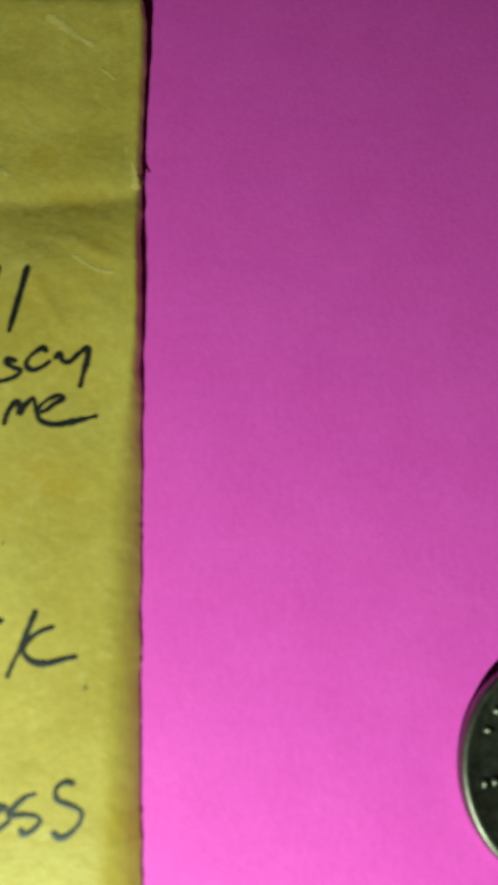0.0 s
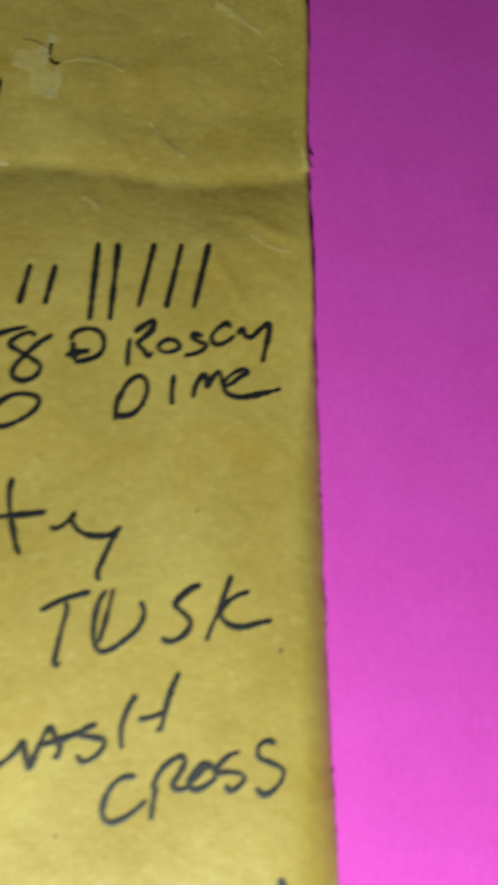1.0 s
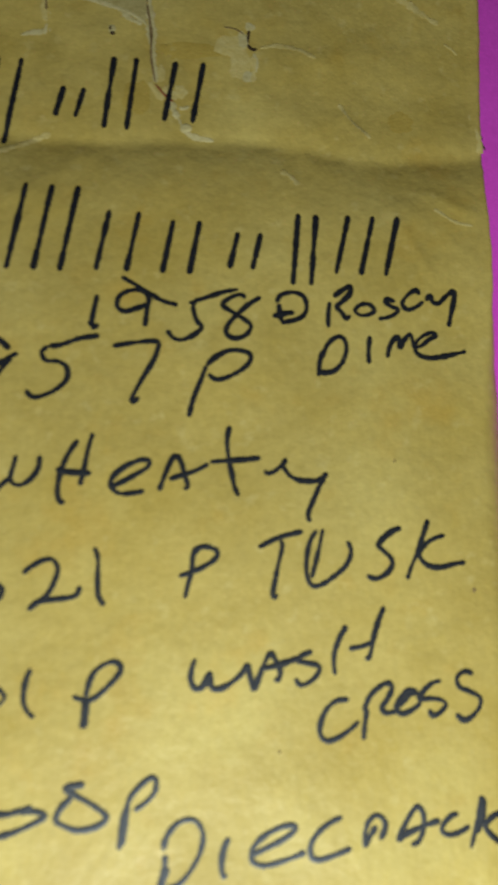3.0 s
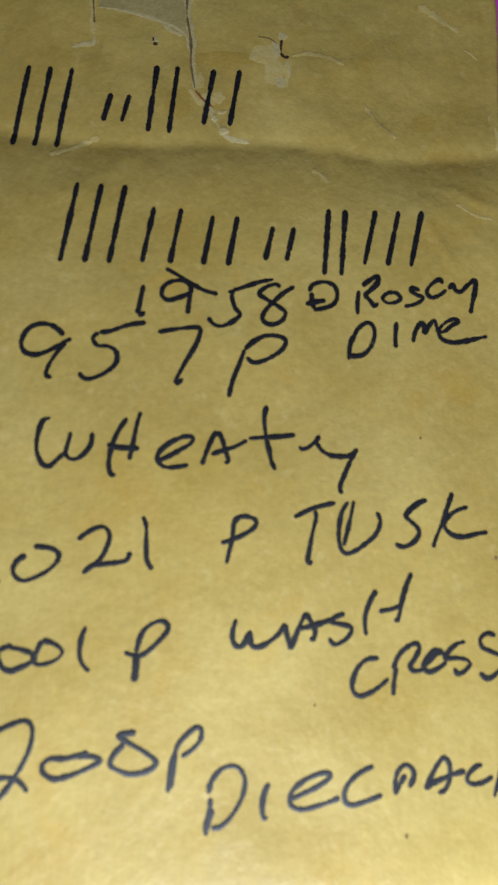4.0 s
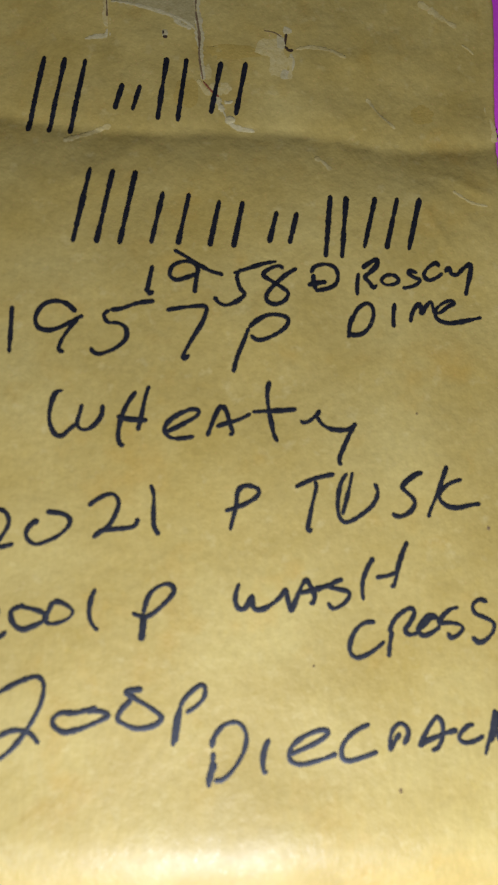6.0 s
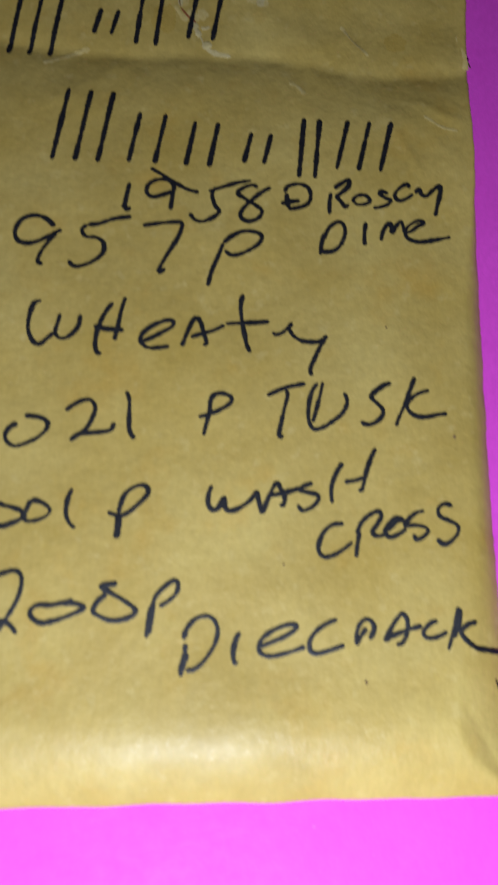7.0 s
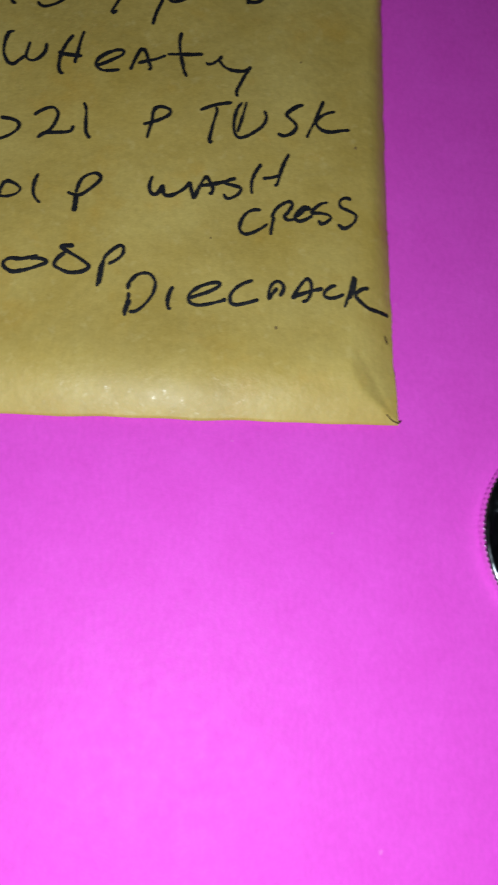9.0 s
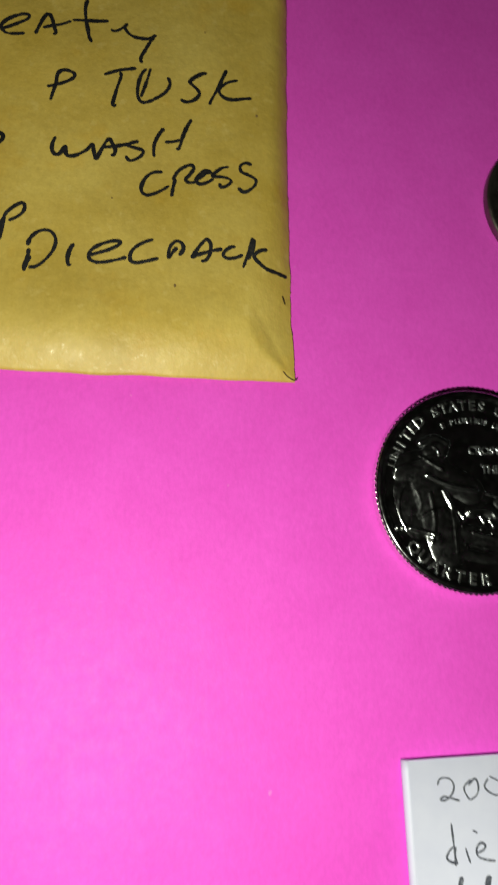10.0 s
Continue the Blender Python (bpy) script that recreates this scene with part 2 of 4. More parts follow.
def side_edge(y):
    """How far the right edge wanders from a straight line."""
    return -0.45 * ease(y / 9) + 0.07 * math.sin(y * 0.16) + 0.22 * ease((y - 46) / 22) + 0.40 * ease((y - 74) / 20)


def curl(x, y):
    """How far the upper end of the envelope stands off the sheet, most along its right edge."""
    top = max(0.0, (y - 74) / 20)
    return 0.55 * ease((y - 46) / 22) * math.exp(x / 4.0) + 1.10 * top ** 1.3 * math.exp(x / 200.0)


def bulge(v):
    v = min(1.0, max(0.0, v))
    return 1 - (1 - v) ** 2.2


def crease_line(x):
    return 73.7 + 0.5 * math.sin(x * 0.21 + 0.6) + 0.35 * noise.noise(Vector((x * 0.12, 1.0, 0.0))) * 2


def ridge(x, y, ax, ay, bx, by, depth, wide):
    """The lift of a slight straight crease from a to b."""
    dx, dy = bx - ax, by - ay
    u = ((x - ax) * dx + (y - ay) * dy) / (dx * dx + dy * dy)
    fade = ease(u * 5) * ease((1 - u) * 5)
    off = ((x - ax) * dy - (y - ay) * dx) / math.hypot(dx, dy)
    return depth * fade * math.exp(-abs(off) / wide)


def paper_top(x, y):
    """Height of the stuffed envelope's front, in millimetres."""
    right = 3.0 + 3.2 * math.exp(-((y - 3) / 13.0) ** 2) - 2.3 * ease((y - 44) / 20)
    near = math.exp(-((y - 5) / 8.0) ** 2)
    e = [bulge(-x / right) * (1 - near) + min(1.0, max(0.0, 0.06 - x / right)) * near, bulge(y / 7.5), bulge((x + EW) / 6), bulge((EH - y) / 3.0)]
    e.sort()
    full = e[0] * (0.93 + 0.07 * e[1])
    thick = 1.85 - 0.75 * ease((y - 66) / 14) + 0.20 * math.exp(-((y - 5.5) / 4.5) ** 2)
    z = 0.38 + thick * full
    d = y - crease_line(x)
    z -= 0.60 * math.exp(-math.hypot(d, 0.35) / (1.3 if d > 0 else 2.6)) * min(1.0, 0.12 + e[0])
    inner = min(1.0, -x / 2.5, y / 4.0, (EH - y) / 2.0) if -x > 0 and y > 0 and y < EH else 0.0
    p = Vector((x, y, 0))
    z += max(0.0, inner) * (0.22 * noise.noise(p / 17.0) + 0.10 * noise.noise(p / 7.0 + Vector((4, 0, 0))) + 0.035 * noise.noise(p / 2.6))
    up = ease((y - 58) / 16)
    z += up * max(0.0, inner) * (0.10 * abs(noise.noise(Vector((x * 0.22 + y * 0.12, y * 0.2, 6)))) + 0.06 * noise.noise(p / 3.4 + Vector((0, 9, 0))))
    z += ridge(x, y, -14, 72, -0.5, 62, 0.09, 0.9) + ridge(x, y, -19, 83.5, -3, 85, 0.08, 0.8) + ridge(x, y, -9, 91, -1, 88.5, 0.08, 0.6)
    z += ridge(x, y, -20, 73, -18.5, 66, 0.08, 0.6) + ridge(x, y, -46, 66, -36, 73, 0.10, 1.0) + ridge(x, y, -33, 92, -29, 73, -0.22, 0.6) + ridge(x, y, -42, 92, -42, 82, -0.18, 0.5)
    z += ridge(x, y, -14.8, 78.2, -11.8, 75.0, 0.18, 0.45) + ridge(x, y, -20.2, 84.4, -14.6, 82.6, 0.10, 0.8) + ridge(x, y, -19.2, 81.0, -18.0, 71.5, 0.18, 0.5)
    z += ridge(x, y, -7.6, 70.2, -0.9, 67.0, 0.18, 0.45) + ridge(x, y, -7.2, 91.0, -6.0, 84.0, 0.18, 0.5) + ridge(x, y, -2.0, 93.0, -1.4, 75.0, -0.18, 0.5) + ridge(x, y, -11, 69, -6, 60.5, 0.16, 0.5)
    z += ridge(x, y, -5.5, 10, -0.3, 0.2, -0.10, 0.4)
    return max(0.22, z) + curl(min(0.0, x), y)


def envelope():
    base = tagged(new("envelope"), "worn yellow manila paper envelope with black handwriting on pink card", "envelope")
    bm = bmesh.new()
    xs = [-EW + EW * (1 - (1 - k / 150) ** 1.35) for k in range(151)]
    ys = [EH * (k / 200) ** 1.12 for k in range(201)]
    grid = []
    for x in xs:
        row = []
        for y in ys:
            nearr, nearb, neart = math.exp(x / 1.2), math.exp(-y / 1.2), math.exp((y - EH) / 1.2)
            qx = x + math.exp(x / 6.0) * side_edge(y) + nearr * (0.16 * noise.noise(Vector((y * 0.35, 2, 0))) + 0.08 * noise.noise(Vector((y * 1.7, 5, 0))) + 0.06 * noise.noise(Vector((y * 5.1, 8, 0)))) - neart * nearr * 0.5
            qy = y + nearb * 0.16 * noise.noise(Vector((x * 0.2, 7, 0))) + neart * (0.25 * noise.noise(Vector((x * 0.4, 11, 0))) - 0.8 * nearr)
            row.append(bm.verts.new((qx, qy, paper_top(x, y))))
        grid.append(row)
    for i in range(len(xs) - 1):
        for j in range(len(ys) - 1):
            bm.faces.new((grid[i][j], grid[i + 1][j], grid[i + 1][j + 1], grid[i][j + 1]))
    n, k = len(xs) - 1, len(ys) - 1
    rim = [grid[i][0] for i in range(n)] + [grid[n][j] for j in range(k)] + [grid[i][k] for i in range(n, 0, -1)] + [grid[0][j] for j in range(k, 0, -1)]
    low = [bm.verts.new((v.co.x, v.co.y, v.co.z - 0.2)) for v in rim]
    for a in range(len(rim)):
        b = (a + 1) % len(rim)
        bm.faces.new((low[a], low[b], rim[b], rim[a]))
    front = part("front_panel", bm, MANILA, base)
    part("back_panel", box(bmesh.new(), -EW + 0.4, -0.9, 0.3, 70.0, 0.0, 0.15), MANILA, base, "flat manila back sheet", smooth=False)
    bm = bmesh.new()
    stroke(bm, [(-1.5, 1.1), (-0.8, 0.5), (0.0, 0.2), (0.35, 0.5)], 0.15, paper_top, 0.03, 0.03)
    part("corner_slit", bm, HOLE_AND_SHADE, front, "dark slit at the folded corner")
    # shade of an edge nick laid on as dark colour, no notch is cut
    bm = bmesh.new()
    stroke(bm, [(-1.5, 10.2), (-1.3, 9.7), (-1.15, 9.2)], 0.2, paper_top, 0.02, 0.02)
    part("nick_shade", bm, HOLE_AND_SHADE, front, "shade of a small edge nick, painted as a dark stroke")
    # shadow of a small fibre, painted as a dark stroke on the edge
    bm = bmesh.new()
    stroke(bm, [(-0.45, 76.4), (-0.2, 75.8), (0.05, 75.2)], 0.2, lambda x, y: 1.25, 0.0, 0.12)
    part("fibre_shadow", bm, HOLE_AND_SHADE, front, "little fibre's shadow painted as a dark stroke on the edge")
    return front


ENV = envelope()


def torn_area(x0, x1, foot0, foot1, top, seed):
    """A patch where the outer layer of paper has come off, with a ragged lower edge."""
    bm = bmesh.new()
    nx, ny = 60, 26
    rows = []
    for i in range(nx + 1):
        u = i / nx
        x = x0 + (x1 - x0) * u
        foot = foot0 + (foot1 - foot0) * u ** 1.6 + 0.35 * noise.noise(Vector((x * 0.9, seed, 0))) + 0.15 * noise.noise(Vector((x * 3.1, seed, 2)))
        row = []
        for k in range(ny + 1):
            y = foot + (top - foot) * k / ny
            edge = 0.006 if k == 0 or i in (0, nx) else 0.022
            row.append(bm.verts.new((x + 0.2 * noise.noise(Vector((y * 1.1, seed, 5))), y, paper_top(x, y) + edge)))
        rows.append(row)
    for a, b in zip(rows, rows[1:]):
        for k in range(ny):
            bm.faces.new((a[k], b[k], b[k + 1], a[k + 1]))
    return bm


def scuffs():
    part("torn_patch", torn_area(-42.2, -33.0, 88.3, 85.7, 93.2, 1.0), BARE, ENV, "greyish bare paper where the surface tore off")
    for pts, wd, mt, nm, lab in (
        ([(-42.0, 88.25), (-38.9, 87.9), (-35.4, 87.0), (-33.4, 86.0), (-32.9, 85.4)], 0.42, WORN, "torn_rim", "pale frayed rim of a torn patch"),
        ([(-35.3, 86.9), (-34.6, 86.1), (-33.4, 85.6)], 0.7, WORN, "torn_rim", "pale frayed rim of a torn patch"),
        ([(-33.0, 93.0), (-32.9, 90.5), (-32.7, 87.7), (-32.5, 85.0), (-32.3, 82.3), (-32.0, 79.6)], 0.72, WORN, "tear", "pale torn paper along a crack"),
        ([(-33.25, 93.0), (-33.0, 90.5), (-32.95, 87.7), (-32.55, 85.0), (-32.5, 82.3), (-32.1, 79.6)], 0.24, BROWN, "crack", "thin brown crack"),
        ([(-32.05, 79.4), (-31.2, 78.4), (-30.4, 77.8)], 0.24, RUST, "stained_crack", "red-brown stained crack"),
        ([(-32.6, 79.6), (-32.0, 78.6), (-31.3, 77.9)], 0.5, SCUFF, "crease_wear", "pale worn crease"),
        ([(-30.7, 77.6), (-29.9, 76.2), (-29.3, 75.0), (-28.3, 74.4), (-26.6, 74.2)], 0.5, WORN, "tear", "pale torn paper along a crack"),
        ([(-30.9, 77.9), (-29.6, 77.2), (-28.9, 77.4)], 0.3, WORN, "tear", "pale torn paper along a crack"),
        ([(-42.6, 93.0), (-42.5, 89.6), (-42.35, 86.9), (-42.2, 85.2)], 0.6, SCUFF, "tear", "pale torn paper along a crack"),
        ([(-42.55, 93.0), (-42.45, 89.6), (-42.3, 87.4), (-42.25, 86.4)], 0.15, BROWN, "crack", "thin brown crack"),
        ([(-42.1, 85.0), (-42.2, 84.2), (-43.2, 83.9), (-44.4, 83.5)], 0.45, WORN, "torn_rim", "pale frayed end of a tear"),
        ([(-25.7, 85.8), (-24.6, 85.7), (-23.8, 85.3)], 0.11, BROWN, "brown_line", "thin brown line"),
        ([(-23.25, 85.7), (-23.35, 84.9), (-23.3, 84.3)], 0.30, HOLE_AND_SHADE, "small_hole", "small dark hole"),
        ([(-23.4, 84.2), (-23.0, 83.75), (-22.5, 83.8)], 0.36, HOLE_AND_SHADE, "small_hole", "small dark hole"),
        ([(-22.2, 84.0), (-20.6, 84.4), (-18.6, 84.2), (-16.8, 83.4)], 0.4, SCUFF, "crease_wear", "pale worn crease"),
        ([(-22.9, 83.0), (-22.8, 81.6), (-22.9, 80.4)], 0.4, SCUFF, "crease_wear", "pale worn crease"),
        ([(-8.6, 90.8), (-6.4, 89.2), (-4.4, 88.0)], 0.7, SCUFF, "crease_wear", "pale worn crease"),
        ([(-3.9, 85.9), (-3.2, 85.4), (-2.6, 84.8)], 0.26, SCUFF, "crease_wear", "pale worn crease"),
        ([(-14.6, 78.8), (-13.4, 77.0), (-11.6, 75.4)], 0.34, SCUFF, "crease_wear", "pale worn crease"),
        ([(-6.0, 68.0), (-4.2, 66.8), (-2.4, 66.4)], 0.36, SCUFF, "crease_wear", "pale worn crease"),
        ([(-20.4, 71.2), (-19.6, 70.8), (-18.8, 69.8)], 0.5, SCUFF, "crease_wear", "pale worn crease"),
        ([(-46.0, 71.5), (-43.4, 72.8), (-41.4, 73.8)], 0.5, SCUFF, "crease_wear", "pale worn crease"),
        ([(-1.6, 78.6), (-0.9, 76.0), (-0.8, 74.4)], 0.5, SCUFF, "crease_wear", "pale worn edge of a fold"),
    ):
        bm = bmesh.new()
        stroke(bm, pts, wd, paper_top, 0.026 if mt in (WORN, SCUFF) else 0.05, 0.015, uneven=0.9)
        part(nm, bm, mt, ENV, lab)
    for x, y, rx, ry, mt, nm, lab, lift in (
        (-23.9, 84.6, 0.5, 0.9, WORN, "frayed_rim", "pale frayed rim of a small hole", 0.03),
        (-22.7, 82.4, 0.35, 0.9, WORN, "scuffed_patch", "pale scuffed paper", 0.028),
        (-30.2, 78.9, 1.1, 0.8, SCUFF, "scuffed_patch", "pale scuffed paper", 0.02),
        (-29.2, 75.3, 0.55, 0.45, WORN, "paper_chip", "pale raised chip of torn paper", 0.09),
        (-30.1, 76.6, 0.35, 0.5, WORN, "paper_chip", "pale raised chip of torn paper", 0.08),
        (-31.6, 80.6, 0.4, 0.9, SCUFF, "scuffed_patch", "pale scuffed paper", 0.02),
        (-25.0, 83.9, 1.5, 1.2, SCUFF, "scuffed_patch", "pale scuffed paper", 0.02),
        (-24.2, 82.0, 1.0, 1.5, SCUFF, "scuffed_patch", "pale scuffed paper", 0.024),
        (-23.4, 80.9, 0.6, 0.6, WORN, "scuffed_patch", "pale scuffed paper", 0.026),
        (-23.2, 86.1, 0.5, 0.4, WORN, "frayed_rim", "pale frayed rim of a small hole", 0.028),
        (-36.2, 84.9, 0.34, 0.5, WORN, "hole_rim", "pale torn rim of a small hole", 0.03),
        (-36.15, 84.45, 0.26, 0.24, HOLE_AND_SHADE, "small_hole", "small dark hole", 0.05),
        (-36.35, 84.95, 0.12, 0.26, HOLE_AND_SHADE, "small_hole", "small dark hole", 0.05),
        (-29.0, 83.3, 3.0, 0.9, STAIN, "stain", "faint orange-brown stain", 0.012),
        (-33.8, 78.0, 1.3, 1.9, STAIN, "stain", "faint orange-brown stain", 0.012),
        (-8.6, 77.4, 1.4, 1.1, STAIN, "stain", "faint orange-brown stain", 0.012),
    ):
        bm = bmesh.new()
        blot(bm, x, y, rx, ry, paper_top, lift, x)
        part(nm, bm, mt, ENV, lab)
    for x, y, r in ((-14.1, 10.2, 0.16), (-4.6, 33.0, 0.16), (-11.0, 44.0, 0.1), (-21.5, 20.6, 0.1)):
        bm = bmesh.new()
        blot(bm, x, y, r, r * 1.3, paper_top, 0.03, y)
        part("speck", bm, BROWN, ENV, "tiny brown speck")


scuffs()

for spot in (
    (-50.0, 72.4, 6.2, 8.6),
    (-41.6, 75.5, 3.6, 3.0),
    (-37.3, 74.6, 4.1, 7.3),
    (-32.0, 75.7, 5.2, 6.2),
    (-44.9, 60.2, 6.7, 8.1),
    (-37.7, 60.4, 5.2, 5.7),
    (-31.9, 60.4, 4.7, 5.1),
    (-25.9, 61.1, 4.1, 3.5),
    (-20.1, 59.8, 3.3, 6.9),
    (-16.1, 61.0, 6.9, 5.8),
):
    bars(*spot)
hand("1958D", -37.2, 55.3, 0.7, 2.9, [(0.71, 1), (0.32, 0.49), (0, 0)], [(0, 0), (0.5, 0), (1, 0.07)])
hand("1958D", -35.0, 55.4, 5.2, 4.5, [(0.5, 0.46), (0.32, 0.37), (0.12, 0.3), (0, 0.4), (0.03, 0.6), (0.18, 0.72), (0.36, 0.74), (0.5, 0.63), (0.52, 0.44)], [(0.52, 0.55), (0.49, 0.32), (0.46, 0)], [(0.06, 1), (0.25, 0.88), (0.5, 0.7), (0.74, 0.54), (1, 0.46)])
hand("1958D", -30.7, 54.3, 6.2, 4.9, [(1, 1), (0.8, 0.94), (0.55, 0.82), (0.3, 0.69)], [(0.41, 0.8), (0.36, 0.61), (0.41, 0.37), (0.48, 0.25), (0.37, 0.1), (0.2, 0), (0.08, 0.04), (0, 0.17)])
hand("1958D", -25.9, 54.6, 3.4, 4.1, [(0.6, 0.92), (0.48, 1), (0.24, 0.94), (0, 0.76), (0.24, 0.6), (0.55, 0.44), (0.73, 0.3), (0.6, 0.09), (0.31, 0), (0.09, 0.11), (0.15, 0.32), (0.4, 0.56), (0.69, 0.79), (1, 0.96)])
hand("1958D", -21.5, 56.2, 3.1, 2.9, [(0.2, 0.62), (0.21, 0.34), (0.26, 0.04)], [(0.12, 0.64), (0.26, 0.9), (0.62, 1), (0.92, 0.87), (1, 0.53), (0.88, 0.24), (0.6, 0.09), (0.24, 0)], [(0, 0.19), (0.34, 0.3), (0.64, 0.35)])
hand("ROSCY", -16.5, 55.9, 2.1, 4.0, [(0.1, 0.61), (0.02, 0.33), (0, 0)], [(0.26, 0.73), (0.59, 0.87), (1, 1), (0.98, 0.82), (0.6, 0.61), (0.4, 0.5), (0.63, 0.35), (0.78, 0.23), (0.99, 0.31)])
hand("ROSCY", -14.0, 57.2, 1.8, 1.1, [(0.66, 1), (0.27, 0.88), (0, 0.4), (0.24, 0), (0.7, 0.07), (1, 0.45), (0.79, 0.9), (0.53, 0.94)])
hand("ROSCY", -11.9, 56.9, 1.9, 1.9, [(0.87, 0.89), (0.51, 1), (0.38, 0.87), (0.67, 0.64), (1, 0.52), (0.83, 0.27), (0.4, 0.07), (0, 0)])
hand("ROSCY", -9.6, 57.9, 2.0, 1.9, [(0.82, 0.75), (0.69, 1), (0.25, 0.7), (0, 0.27), (0.24, 0), (0.64, 0.14), (1, 0.44)])
hand("ROSCY", -7.4, 56.4, 2.8, 3.6, [(0, 0.67), (0.18, 0.82), (0.23, 0.66), (0.43, 0.61), (0.69, 0.8), (1, 1)], [(1, 1), (0.97, 0.73), (0.86, 0.39), (0.74, 0)])
hand("DIME", -17.5, 51.4, 2.6, 3.7, [(0.18, 0.65), (0.06, 0.37), (0, 0)], [(0.13, 0.46), (0.36, 0.81), (0.7, 1), (0.93, 0.94), (1, 0.7), (0.85, 0.38), (0.57, 0.16), (0.28, 0.1), (0.03, 0.11)])
hand("DIME", -12.9, 52.7, 0.3, 2.6, [(0.62, 1), (0.03, 0.49), (0, 0)])
hand("DIME", -11.2, 53.3, 2.5, 2.3, [(0, 0), (0.09, 0.42), (0.28, 0.78), (0.42, 0.86), (0.48, 0.61), (0.44, 0.36)], [(0.44, 0.36), (0.64, 0.72), (0.88, 1), (0.95, 0.78), (1, 0.43)])
hand("DIME", -8.7, 53.4, 4.9, 2.4, [(0, 0.37), (0.15, 0.48), (0.3, 0.73), (0.43, 0.88), (0.35, 1), (0.16, 0.82), (0.03, 0.52), (0.05, 0.18), (0.25, 0), (0.54, 0.07), (1, 0.31)])
hand("1957P", -49.7, 48.7, 0.3, 4.7, [(0, 1), (0.05, 0.5), (0.09, 0)])
hand("1957P", -47.5, 49.0, 4.4, 5.1, [(0.85, 0.8), (0.63, 0.96), (0.38, 1), (0.13, 0.9), (0, 0.66), (0.07, 0.47), (0.3, 0.42), (0.57, 0.51), (0.86, 0.67), (1, 0.74)], [(0.89, 0.67), (0.69, 0.43), (0.55, 0.19), (0.53, 0.05), (0.64, 0)])
hand("1957P", -42.3, 49.0, 5.9, 5.5, [(1, 1), (0.73, 0.95), (0.46, 0.84), (0.28, 0.81)], [(0.28, 0.81), (0.19, 0.71), (0.26, 0.58), (0.42, 0.57), (0.55, 0.48), (0.55, 0.28), (0.38, 0.1), (0.17, 0), (0.06, 0.02), (0, 0.11)])
hand("1957P", -35.3, 48.6, 4.0, 5.5, [(0, 0.91), (0.36, 0.96), (0.76, 1), (1, 1)], [(1, 0.99), (0.88, 0.71), (0.62, 0.37), (0.45, 0.12), (0.41, 0.01)], [(0.41, 0), (0.51, 0.05), (0.58, 0.1)])
hand("1957P", -28.8, 47.5, 5.3, 6.0, [(0, 0), (0.07, 0.26), (0.19, 0.54), (0.28, 0.76)], [(0.28, 0.76), (0.43, 0.89), (0.63, 0.99), (0.84, 1), (1, 0.94), (0.97, 0.81), (0.8, 0.68), (0.58, 0.58), (0.42, 0.56), (0.31, 0.64)])
hand("WHEATY", -45.7, 41.0, 4.8, 4.3, [(0.23, 1), (0.1, 0.94), (0.03, 0.73), (0, 0.43), (0.04, 0.19), (0.14, 0.02), (0.26, 0), (0.4, 0.15), (0.53, 0.29)], [(0.61, 0.71), (0.57, 0.5), (0.53, 0.29), (0.59, 0.16), (0.73, 0.15), (0.88, 0.28), (0.98, 0.47), (1, 0.71)])
hand("WHEATY", -39.6, 40.2, 2.9, 5.8, [(0.59, 0.9), (0.34, 0.7), (0.16, 0.47), (0.07, 0.21), (0.13, 0.03), (0.29, 0)], [(1, 1), (0.87, 0.75), (0.78, 0.47), (0.68, 0.24)], [(0, 0.47), (0.41, 0.43), (0.99, 0.42)])
hand("WHEATY", -35.2, 41.0, 3.2, 2.8, [(0, 0.18), (0.28, 0.32), (0.6, 0.53), (0.92, 0.76), (1, 0.95), (0.79, 1), (0.41, 0.82), (0.09, 0.52), (0.02, 0.22), (0.23, 0), (0.59, 0.01), (0.88, 0.08)])
hand("WHEATY", -31.2, 41.2, 4.1, 3.1, [(0, 0), (0.11, 0.43), (0.24, 0.84), (0.34, 1)], [(0.34, 1), (0.44, 0.78), (0.52, 0.4), (0.58, 0.13), (0.49, 0.06)], [(0.2, 0.31), (0.43, 0.42), (0.74, 0.56), (1, 0.75)])
hand("WHEATY", -27.0, 40.8, 4.3, 6.0, [(0.39, 1), (0.34, 0.8), (0.37, 0.53), (0.43, 0.31), (0.48, 0.13), (0.56, 0)], [(0, 0.48), (0.28, 0.5), (0.65, 0.52), (1, 0.55)])
hand("WHEATY", -22.4, 38.8, 5.4, 5.3, [(0, 0.8), (0.05, 0.75), (0.17, 0.79), (0.3, 0.91), (0.36, 1)], [(0.29, 0.88), (0.39, 0.73), (0.53, 0.65), (0.73, 0.63), (0.88, 0.66), (1, 0.77)], [(1, 0.77), (0.87, 0.55), (0.77, 0.33), (0.69, 0.15), (0.68, 0.03), (0.73, 0)])
hand("2021P", -51.5, 29.4, 3.4, 4.7, [(0.06, 0.84), (0.35, 0.97), (0.64, 1), (0.82, 0.87), (0.81, 0.67), (0.53, 0.35), (0.13, 0.03), (0, 0), (0.09, 0.15), (0.36, 0.29), (0.7, 0.31), (1, 0.37)])
hand("2021P", -47.1, 31.1, 3.7, 2.9, [(0.29, 0.73), (0.12, 0.63), (0, 0.36), (0.06, 0.13), (0.25, 0), (0.5, 0.1), (0.77, 0.28), (0.98, 0.56), (1, 0.8), (0.81, 0.95), (0.44, 1)])
